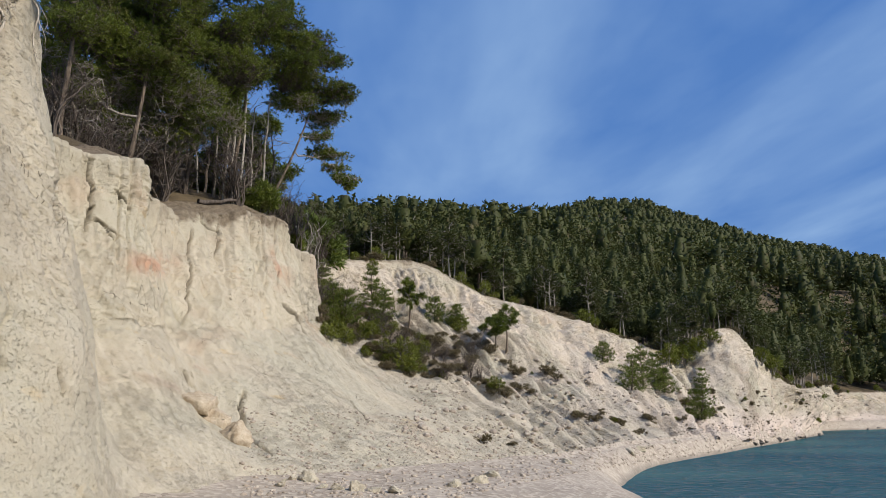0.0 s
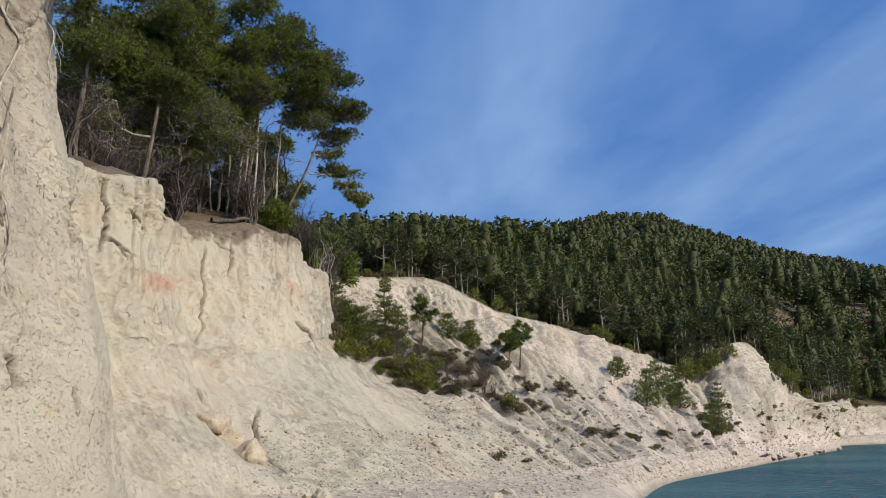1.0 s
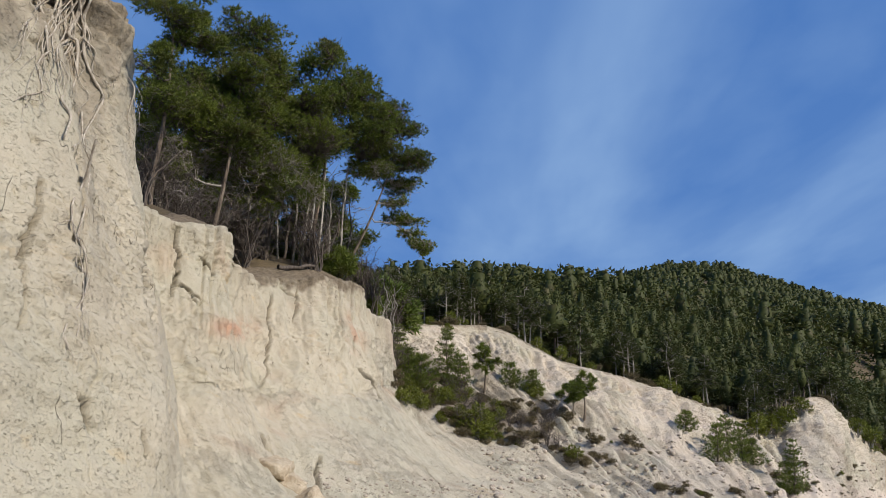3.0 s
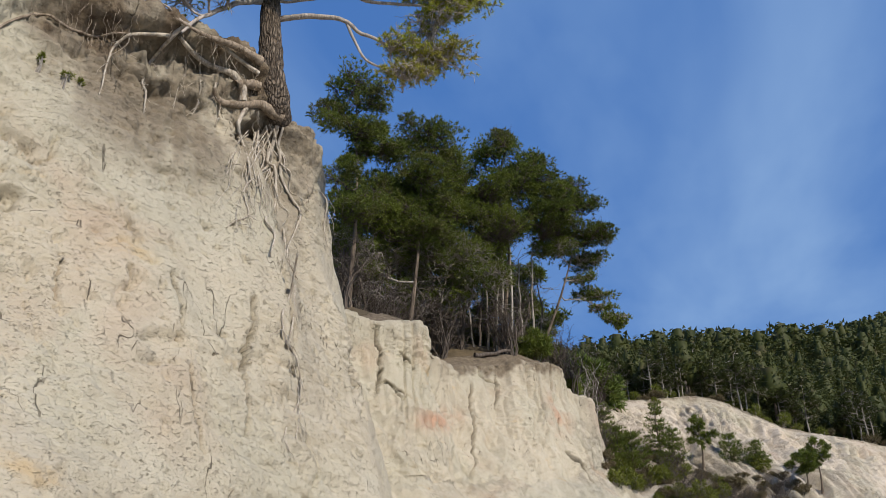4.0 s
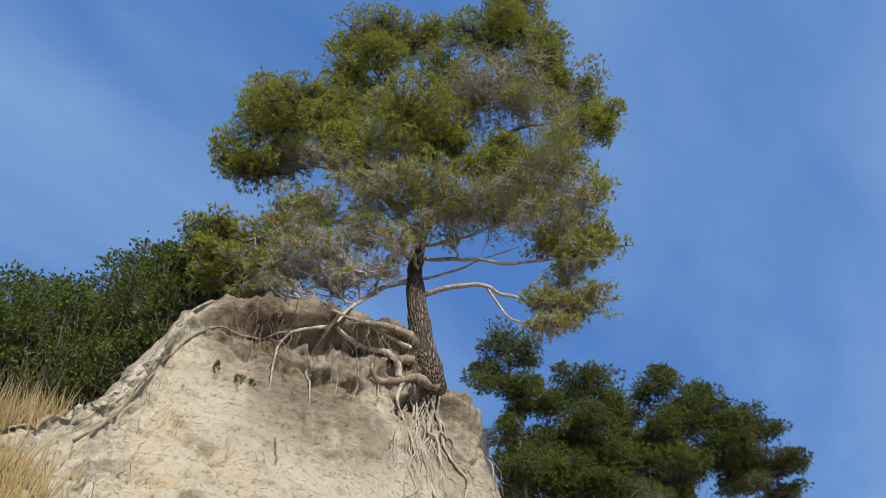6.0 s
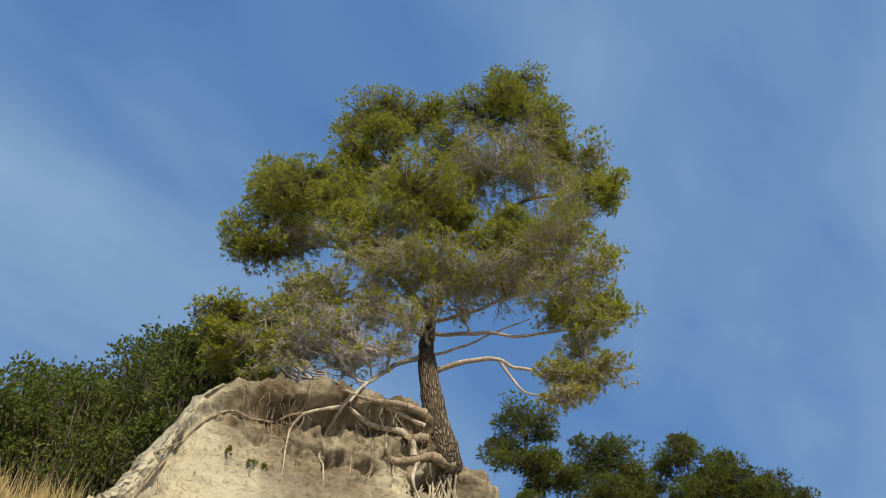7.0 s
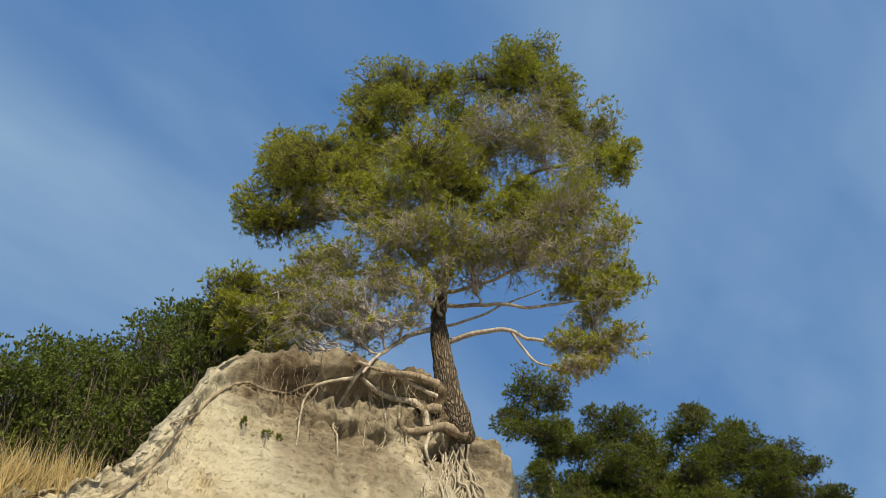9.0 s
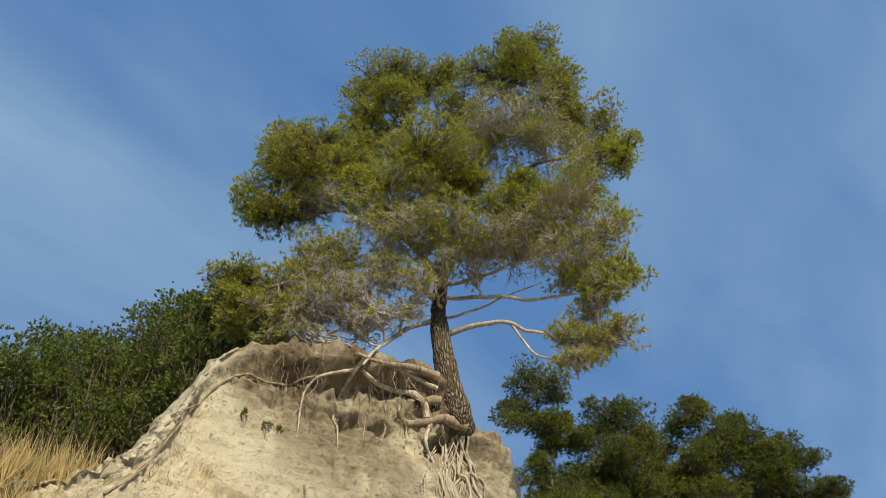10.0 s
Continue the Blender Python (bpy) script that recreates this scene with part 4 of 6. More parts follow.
PINE_RIGHT = [   # bearing, elevation, distance, half width, half height, bareness
    (-14.6, 49.7, 11.8, 0.56, 0.39, 0.3), (-14.2, 47.9, 11, 0.47, 0.45, 0.05), (-17.2, 47.3, 10.9, 0.44, 0.39, 0.45), (-13.4, 47.1, 11, 0.24, 0.34, 0),
    (-22.4, 46.1, 10.2, 0.62, 0.32, 0.05), (-19.2, 45.3, 10.4, 0.46, 0.32, 0.05), (-26, 45.6, 9.9, 0.45, 0.31, 0.15), (-16.7, 42.9, 10.6, 0.35, 0.35, 0.3),
    (-21.3, 44, 10.1, 0.78, 0.31, 0.55), (-19.2, 42.2, 10.2, 0.57, 0.33, 0.6), (-24.9, 43.2, 10, 0.67, 0.30, 0.8), (-28.8, 43.6, 9.8, 0.48, 0.36, 0.65),
    (-21.7, 41, 10.2, 0.56, 0.29, 0.75)]
PINE_LOW = [   # bearing, elevation, distance, half width, half height, bareness
    (-16.6, 39.2, 10.5, 0.33, 0.33, 0.2), (-18.8, 38.8, 10.3, 0.41, 0.28, 0.35), (-21.6, 39.8, 10.3, 0.37, 0.21, 0.5), (-20.2, 37.7, 10.4, 0.45, 0.17, 0.65),
    (-18.9, 35.4, 10.6, 0.34, 0.28, 0.35), (-21.4, 35.3, 10.5, 0.44, 0.28, 0.5), (-22.7, 34.1, 10.5, 0.35, 0.17, 0.5), (-23.7, 36.1, 10.4, 0.31, 0.22, 0.7),
    (-30.1, 42.2, 10, 0.38, 0.30, 0.8)]
PINE_BARE = [   # bearing, elevation, distance, half width, half height, bareness
    (-45.3, 41.4, 9.9, 0.46, 0.34, 0.75), (-45.8, 39, 10, 0.45, 0.33, 0.85), (-41, 40.7, 9.6, 0.53, 0.33, 0.9), (-42, 38.7, 9.7, 0.43, 0.27, 0.95),
    (-39, 39.4, 9.6, 0.39, 0.27, 0.95), (-46, 37.4, 9.9, 0.34, 0.16, 0.95), (-43.6, 40.1, 9.7, 0.44, 0.28, 0.9), (-36.9, 39.8, 9.7, 0.31, 0.28, 0.95)]
PINE_LIMBS = [   # radius at the start and end, then bearing, elevation and distance of its bends
    (0.055, 0.014, -34.2, 37.3, 10.7, -32.9, 37.5, 10.68, -30.3, 37.9, 10.5, -27.8, 37.8, 10.4, -25.5, 36.7, 10.4, -22.7, 35.9, 10.45, -19.4, 35.3, 10.55),
    (0.026, 0.01, -27.6, 37.7, 10.4, -26.2, 35.6, 10.4, -24, 34.5, 10.45, -22.3, 33.9, 10.5),
    (0.045, 0.014, -33.9, 39.9, 10.7, -32.6, 40.1, 10.68, -29, 39.7, 10.5, -25.4, 39.2, 10.35, -21.8, 39, 10.3, -18.2, 39.1, 10.3),
    (0.045, 0.014, -33.8, 41, 10.7, -32.5, 41.1, 10.68, -28.1, 41.5, 10.4, -23.6, 42.2, 10.2, -18.6, 42.3, 10.25),
    (0.06, 0.016, -31.2, 43.9, 10.7, -28.2, 46.4, 10.75, -23.5, 48.3, 10.9, -19.2, 48.4, 10.9, -15, 48.2, 11),
    (0.05, 0.02, -34.6, 38.5, 10.7, -37, 38.1, 10.3, -39.4, 36.9, 9.9, -41, 35.7, 9.7),
]
PINE_BOUGHS = [
    (0.055, 0.014, -34.2, 40, 10.7, -37, 42, 10.3, -41, 42.7, 9.9, -45.3, 42.4, 9.9, -49.3, 40.8, 10.2),
    (0.075, 0.016, -33.6, 41.2, 10.7, -36.3, 44.2, 10.6, -41, 46.1, 10.5, -45.8, 48.2, 10.5, -50.4, 47.8, 10.7),
    (0.07, 0.018, -32.7, 43.6, 10.7, -33.4, 46.9, 10.3, -34.7, 48.6, 9.8, -38.1, 48.3, 9.6),
    (0.065, 0.016, -28.8, 48.9, 10.75, -32, 52, 10.8, -35.7, 54.1, 11, -39, 55.4, 11.2),
    (0.05, 0.014, -28, 49.7, 10.75, -23.4, 52.3, 10.8, -21.1, 54.8, 11.2),
    (0.03, 0.01, -34, 38.6, 10.7, -32.8, 38.7, 10.68, -30.1, 39.1, 10.6, -27.4, 39.8, 10.5, -24.1, 40.2, 10.3),
]
GROVE_A = [
    (-27.1, 33.4, 24.1, 0.8, 0.74, 0), (-28.5, 31.8, 24.3, 0.66, 0.6, 0), (-25.4, 32.6, 23.7, 0.72, 0.52, 0), (-26.9, 30.2, 24, 1.03, 0.52, 0), (-24.6,
    30.6, 24.6, 0.53, 0.4, 0), (-25.1, 28.9, 24.6, 0.91, 0.39, 0), (-27.7, 27, 23.5, 0.73, 0.61, 0), (-26.9, 25.2, 23.6, 0.85, 0.48, 0)]
GROVE_B = [
    (-21.4, 30.5, 24.9, 0.67, 0.54, 0), (-20.2, 29, 25.4, 1.01, 0.67, 0), (-21.3, 27.4, 24.8, 1.04, 0.52, 0), (-19.2, 27.8, 25.4, 0.67, 0.53, 0), (-23.1,
    25, 25.7, 1.12, 0.39, 0), (-25.3, 24.1, 25.2, 1.15, 0.64, 0), (-21.6, 23, 25.7, 0.91, 0.39, 0), (-26.4, 20.9, 25.6, 1.14, 0.51, 0)]
GROVE_C = [
    (-14.6, 28.7, 27.8, 0.88, 0.66, 0), (-12.5, 27.7, 28.6, 0.75, 0.6, 0), (-16.3, 28.2, 28.2, 0.59, 0.74, 0), (-13.6, 26.4, 28.4, 1.32, 0.59, 0), (-16.5,
    24.5, 28.2, 1.15, 0.57, 0), (-14.8, 23, 28.8, 1.16, 0.58, 0), (-17.3, 22.1, 28.4, 1.28, 0.57, 0), (-11.3, 25.6, 28, 0.86, 0.43, 0)]
GROVE_D = [
    (-10.1, 25.1, 30.1, 0.92, 0.54, 0), (-8.7, 24.3, 30.4, 0.54, 0.39, 0), (-9.9, 22.6, 29.7, 1.19, 0.37, 0), (-7.6, 22.4, 29.6, 0.59, 0.48, 0), (-11.1,
    21.4, 29.8, 0.74, 0.37, 0), (-9.1, 20.6, 30.6, 0.76, 0.3, 0), (-8.6, 18.1, 30.7, 0.6, 0.33, 0), (-7.3, 16.4, 30.2, 0.51, 0.23, 0), (-11.3, 23.3, 30.6,
    0.77, 0.39, 0)]
GROVE_E = [
    (-22.9, 20.9, 28.5, 1.41, 0.57, 0), (-20.1, 21.8, 27.8, 0.83, 0.56, 0), (-18.9, 20, 27.4, 0.81, 0.41, 0), (-18.3, 25.8, 28.2, 0.87, 0.73, 0), (-22.8,
    28.6, 28.1, 0.89, 0.89, 0), (-20.3, 25.4, 27.8, 1.14, 0.71, 0)]
GROVE_F = [
    (-16.3, 25.6, 27.5, 1.29, 0.64, 0), (-13.9, 26.4, 28, 1.1, 0.66, 0), (-19, 24.4, 26.5, 1.23, 0.72, 0), (-19.9, 21.6, 26.5, 1.21, 0.7, 0.1), (-15.3,
    23.1, 28, 1.18, 0.64, 0.1), (-12.5, 24.1, 28.5, 1.21, 0.66, 0.1), (-23.9, 24.5, 25.5, 1.18, 0.79, 0), (-21.9, 22.7, 25.8, 1.38, 0.79, 0.1), (-17.5,
    20, 27, 1.21, 0.61, 0.3)]
GROVE_G = [
    (-27.6, 22.4, 26, 1.0, 0.5, 0.35), (-26, 19.6, 26.2, 0.95, 0.42, 0.5), (-24.3, 21.2, 26.4, 1.0, 0.46, 0.4), (-23.2, 18.8, 26.8, 0.9, 0.36, 0.55), (-21.6, 20.2, 27, 0.95, 0.42, 0.45), (-19.6, 18.6, 27.6, 0.9, 0.36, 0.55),
    (-18.2, 21.2, 27.4, 0.95, 0.4, 0.35), (-27.4, 18.2, 26.4, 0.8, 0.36, 0.6), (-25.2, 26.6, 26.6, 0.95, 0.5, 0.15), (-22.4, 26.2, 27, 1.0, 0.5, 0.15), (-18.2, 27.2, 28.4, 0.8, 0.5, 0.1)]
ROOTS_STOUT = [   # radius at the start and end, then bearing and elevation of its bends
    (0.085, 0.03, -32.4, 30.9, -33.2, 31.2, -34.2, 31.7, -35.5, 31.6, -36.7, 31.5, -37.6, 31.8, -38, 32.4),
    (0.075, 0.012, -34.5, 34.6, -36.4, 35.3, -38.2, 35.6, -39.7, 35.9, -41.6, 36.5),
    (0.075, 0.06, -33.1, 32.8, -34.4, 32.9, -35.6, 33, -36.4, 32.8),
    (0.06, 0.03, -35.7, 31.8, -35.8, 32.7, -36.6, 33.5, -38.2, 33.8, -39.4, 34.2, -40.3, 34.8, -41, 35.3),
    (0.036, 0.008, -32.7, 31.5, -32.9, 30.4, -33.1, 29.2, -33.5, 27.9, -32.9, 27.5, -32.7, 26.3, -32.7, 24.8, -33.3, 23.9, -32.6, 22.9, -32.8, 21.4, -32.6, 20.1),
    (0.035, 0.02, -34.6, 33.8, -36.4, 34.6, -37.9, 35.3, -38.9, 35.8),
    (0.035, 0.008, -40.8, 36.2, -41.7, 35.1, -42.9, 33.4, -43.3, 32.1, -43, 31.3, -42.9, 30),
]
ROOTS_RIM = [   # radius at the start and end, then bearing and elevation of its bends
    (0.035, 0.01, -35.3, 31.5, -35.9, 30.3, -35.5, 29, -34.9, 27.7, -34.6, 26.5),
    (0.03, 0.008, -41.5, 35.3, -43.5, 35.1, -44.8, 34.8, -45.7, 33.8, -46, 32.6, -46.2, 30.7),
    (0.018, 0.012, -51.4, 34.6, -53, 33.6, -54.4, 32, -55.6, 30.3, -56.6, 28.7, -58, 27.2, -59.4, 26.2),
    (0.03, 0.014, -34.6, 31.3, -34.3, 29.8, -34.3, 28.4),
    (0.026, 0.007, -32.6, 28.8, -32.3, 26.9, -31.5, 25.5, -30.7, 24.4, -31.1, 23.1, -31.6, 21.6, -30.8, 19.9),
    (0.02, 0.012, -51.5, 34.6, -50.3, 34.7, -48.8, 34.3, -47.1, 34.2, -45.7, 34.7, -44, 35),
    (0.02, 0.008, -37.9, 32.8, -37.9, 32, -37.4, 31.2, -37.6, 29.9),
]
ROOTS_FACE = [   # radius at the start and end, then bearing and elevation of its bends
    (0.02, 0.008, -33.5, 27.5, -34.6, 26.5, -35.2, 25.6),
    (0.018, 0.007, -35.3, 28.8, -36.1, 28.1, -36.5, 27.1),
    (0.011, 0.006, -54, 32.5, -55.9, 31.5, -57.2, 30.4, -58.5, 29.3, -59.2, 28.8),
    (0.016, 0.008, -30.8, 21.7, -31.2, 18.8, -31.7, 17.3, -31.3, 15.5, -30.4, 14.1, -30.1, 11.6, -31, 9.4, -30.7, 8),
    (0.014, 0.005, -39.2, 35.1, -39.2, 33.7, -39, 32.4, -39.1, 31.2, -39.4, 30.5),
    (0.014, 0.006, -32.5, 27.8, -31.6, 27.1, -31.6, 25.9, -30.4, 25.6),
    (0.013, 0.007, -29.2, 26, -28.7, 25.3, -28.9, 23.9, -28.7, 22.6),
]
ROOTS_THIN = [   # radius at the start and end, then bearing and elevation of its bends
    (0.012, 0.005, -40.4, 34.1, -40.3, 33, -40.7, 32, -40.8, 30.7),
    (0.012, 0.006, -35, 25.3, -34.6, 24.1, -35.6, 23.5, -36.1, 23.1),
    (0.012, 0.006, -31.9, 23.3, -31.7, 21.6, -32.2, 20.9),
    (0.012, 0.006, -30.9, 19.4, -30.9, 16.9, -31.1, 15.1, -30.5, 13.3, -30.2, 11.2, -30.3, 8.8),
]


def on_face(az, el, off=0.0):
    """The point of the cliff or the beach met at a bearing and elevation from the viewer's stand, off metres before it."""
    way = Vector((math.sin(radians(az)) * math.cos(radians(el)), math.cos(radians(az)) * math.cos(radians(el)), math.sin(radians(el))))
    best = None
    for ob in (cliff, beach):
        place = SURFACE[ob.name].ray_cast(Vector(EYE), way)[0]
        if place and (best is None or (place - Vector(EYE)).length < (best - Vector(EYE)).length):
            best = place
    return None if best is None else np.array(best - way * off)


def top_of(x, y):
    return max(drop(hill, x, y), drop(cliff, x, y))


leaning = pine("leaning_pine", [on_face(-32.6, 30.2, -0.25), on_face(-32.8, 31.3, 0.0), up(-33.6, 33.6, 10.75), up(-33.8, 35.4, 10.72), up(-34, 37.6, 10.7), up(-33.9, 39.6, 10.7), up(-32.9, 42.4, 10.7), up(-30.6, 45.4, 10.7), up(-28.3, 48.9, 10.7), up(-26.2, 52.7, 10.8)],
               0.27, [(up(a, e - 0.6, d), w * 1.36, h * 0.98, s * 0.9) for a, e, d, w, h, s in PINE_TOP] + [(up(a, e - 0.6, d), w * 1.42, h * 0.92, s) for a, e, d, w, h, s in PINE_LEFT] + [(up(a, e, d), w * 1.5, h * 1.2, s) for a, e, d, w, h, s in PINE_MID + PINE_RIGHT + PINE_LOW + PINE_BARE], 5, BARK_OLD, NEEDLE,
               "leaning Aleppo pine with a wide ragged crown at the cliff edge", inner=0.45, fan=0.8, tuft=(0.070, 0.0080, 12), twig_r=0.0062, sub=12, density=1250, taper=0.86, limb_most=0.05, wood_mat=TWIG_PALE, twig_share=0.28, groups=9, foot=(0.4, 0.7, 1.0), lump=0.2, under_bare=0.6, reach=0.76,
               limbs=[(r0, r1, [up(*b[i:i + 3]) for i in range(0, len(b), 3)]) for r0, r1, *b in PINE_LIMBS + PINE_BOUGHS])
for k, (r0, r1, *bends) in enumerate(ROOTS_STOUT + ROOTS_RIM + ROOTS_FACE + ROOTS_THIN):
    rng = np.random.RandomState(600 + k)
    pts = [on_face(bends[i], bends[i + 1], r0 * 0.8 + 0.02) for i in range(0, len(bends), 2)]
    pts = [p for p in pts if p is not None and np.linalg.norm(p) < 18]
    if len(pts) < 3:
        continue
    dist = [math.hypot(p[0], p[1]) for p in pts]
    mid = sorted(dist)[len(dist) // 2]
    pts = [p if abs(d - mid) < 1.2 else up(math.degrees(math.atan2(p[0], p[1])), math.degrees(math.atan2(p[2] - 2.08, d)), mid) for p, d in zip(pts, dist)]
    u = np.linspace(0, len(pts) - 1, 8 * len(pts))
    way = spline(pts, u) + 0.012 * np.stack([fbm(np.stack([u * 1.3, u * 0 + k, u * 0 + s], 1), 2) for s in (1.0, 5.0, 9.0)], 1)
    rr = np.linspace(r0, r1, len(u)) * (1 + 0.22 * fbm(np.stack([u * 2.1, u * 0 + k, u * 0], 1), 2))
    pieces = [tube(way - np.array(leaning.location), rr, 8, 0.15, rng)]
    for _ in range(int(3 + 5 * (r0 < 0.06))):                       # rootlets
        j = rng.randint(len(u) // 3, len(u))
        end = way[j] + np.array([rng.uniform(-0.15, 0.25), rng.uniform(-0.25, 0.25), -rng.uniform(0.12, 0.5)])
        pieces.append(tube(bent(way[j], end, rng, 6, 0, 0.22) - np.array(leaning.location), np.linspace(min(0.006, r1), 0.002, 6), 4))
    part("root", pieces, ROOT_BROWN if r0 > 0.065 or bends[0] < -50 else ROOT, leaning, "brown weathered root" if r0 > 0.065 or bends[0] < -50 else "bleached exposed root")

for k in range(20):                                                   # the bundle of pale roots hanging below the trunk
    rng = np.random.RandomState(660 + k)
    az, el, tips = rng.uniform(-35.2, -32.4), 30.2 + rng.uniform(-0.6, 0.6), []
    for j in range(rng.randint(5, 9)):
        p = on_face(az, el, 0.05)
        if p is not None and 8 < np.linalg.norm(p) < 16:
            tips.append(p - np.array(leaning.location))
        az, el = az + rng.uniform(-0.75, 0.75), el - rng.uniform(0.5, 1.4)
    if len(tips) < 4:
        continue
    u = np.linspace(0, len(tips) - 1, 5 * len(tips))
    part("root", [tube(spline(tips, u), np.linspace(rng.uniform(0.008, 0.019), 0.003, len(u)), 6, 0.1, rng)], ROOT, leaning, "bleached exposed root")

# ---- the grove on the cliff beyond ----
GROVE = [   # clumps, base bearing and distance, lean of the trunk's head, trunk radius
    (GROVE_A, -26.9, 24.2, -26.6, 31.5, 0.13), (GROVE_B, -22.6, 25.6, -21.2, 29.5, 0.13), (GROVE_C, -15.6, 29.6, -14.4, 27.5, 0.13), ([(a_, e_, d_, w_ * 1.3, h_ * 0.8, 0.25) for a_, e_, d_, w_, h_, s_ in GROVE_D] + [(-8.0, 17.2, 30.4, 0.5, 0.18, 0.4), (-7.0, 15.9, 30.4, 0.35, 0.14, 0.3), (-9.4, 19.4, 30.2, 0.6, 0.2, 0.5)], -13.6, 30.0, -9.0, 23.5, 0.10), (GROVE_E, -20.6, 28.6, -21.2, 25.0, 0.12), (GROVE_F, -18.6, 28.8, -18.0, 24.5, 0.11), (GROVE_G, -23.8, 27.2, -23.0, 25.5, 0.12)]
for k, (pads, az, dist, haz, hel, tr) in enumerate(GROVE):
    base = polar(az, dist, 0)
    base[2] = top_of(base[0], base[1]) - 0.15
    headp = up(haz, hel, dist)
    mid = base * 0.5 + headp * 0.5 + np.array([0.15, 0, 0])
    pine("grove_pine", [base, base * 0.75 + mid * 0.25, mid, headp], tr, [(up(a, e, d), w * 1.3, h * 1.4, max(s, 0.03 + 0.30 * (e < 22))) for a, e, d, w, h, s in pads], 200 + k, BARK, NEEDLE_GROVE,
         "tall pine with layered dark green crown on the cliff top", "pines of the cliff-top grove", tuft=(0.12, 0.0128, 10), twig_r=0.010, sub=6, density=560, sides=9, groups=10, twig_share=0.25, lump=0.25, under_bare=0.6, inner=0.4, wood_mat=TWIG)
for k, (az, dist, top, tr) in enumerate([(-27.0, 31.0, 26.5, 0.12), (-23.8, 32.0, 27.0, 0.12), (-20.0, 33.0, 25.8, 0.12), (-16.6, 34.0, 24.0, 0.12), (-13.4, 34.5, 20.5, 0.11)]):   # second row, inside the wood
    rng = np.random.RandomState(140 + k)
    base = polar(az, dist, 0)
    base[2] = top_of(base[0], base[1]) - 0.15
    headp = up(az, top, dist)
    clumps = []
    for j in range(12):
        f = j / 11
        w = 1.5 * (1 - 0.45 * f) * rng.uniform(0.75, 1.1)
        a = rng.uniform(0, 6.28)
        clumps.append((np.array([base[0] + math.cos(a) * w * 0.8, base[1] + math.sin(a) * w * 0.8, base[2] + (headp[2] - base[2]) * (0.28 + 0.66 * f)]), w, 0.6, 0.4 * (1 - f)))
    pine("grove_pine", [base, base * 0.6 + headp * 0.4, headp - np.array([0, 0, 0.4])], tr, clumps, 240 + k, BARK, NEEDLE_GROVE,
         "pine standing inside the cliff-top wood, shaded lower branches", "pines of the cliff-top grove", tuft=(0.18, 0.022, 8), twig_r=0.013, sub=5, density=330, sides=7)
# slim pale trunks at the edge of the wood
for k, (az, el0, el1, dist, lean, r) in enumerate([(-14.75, 13.6, 22.5, 28.6, 0.15, 0.055), (-15.4, 13.6, 21.0, 28.9, 0.25, 0.06), (-16.6, 13.4, 20.5, 29.3, -0.1, 0.05), (-13.3, 13.6, 21.5, 29.4, 0.35, 0.055), (-17.6, 13.2, 19.0, 29.6, -0.35, 0.04), (-16.0, 13.4, 21.5, 29.0, 0.3, 0.045), (-14.2, 13.6, 21.0, 29.8, 0.2, 0.05), (-18.6, 13.4, 20.0, 29.2, -0.6, 0.05)]):
    rng = np.random.RandomState(700 + k)
    base = polar(az, dist, 0)
    base[2] = top_of(base[0], base[1]) - 0.1
    headp = up(az + lean, el1, dist)
    tree = thing("slim_trunk", tuple(base), "slim pale grey tree trunk at the edge of the wood", "tree trunk", "slim trunks of the grove")
    p = bent((0, 0, 0), headp - base, rng, 9, 0, 0.03)
    part("stem", [tube(p, np.linspace(r, r * 0.45, 9), 8, 0.1, rng)], BARK_PALE if k in (0, 1, 5) else TWIG, tree)
    for j in range(9):
        q = p[rng.randint(3, 9)]
        part("branch", [tube(bent(q, q + np.array([rng.uniform(-0.9, 0.9), rng.uniform(-0.9, 0.9), rng.uniform(-0.1, 0.5)]), rng, 5, 0, 0.12), np.linspace(0.016, 0.005, 5), 4)], TWIG, tree)

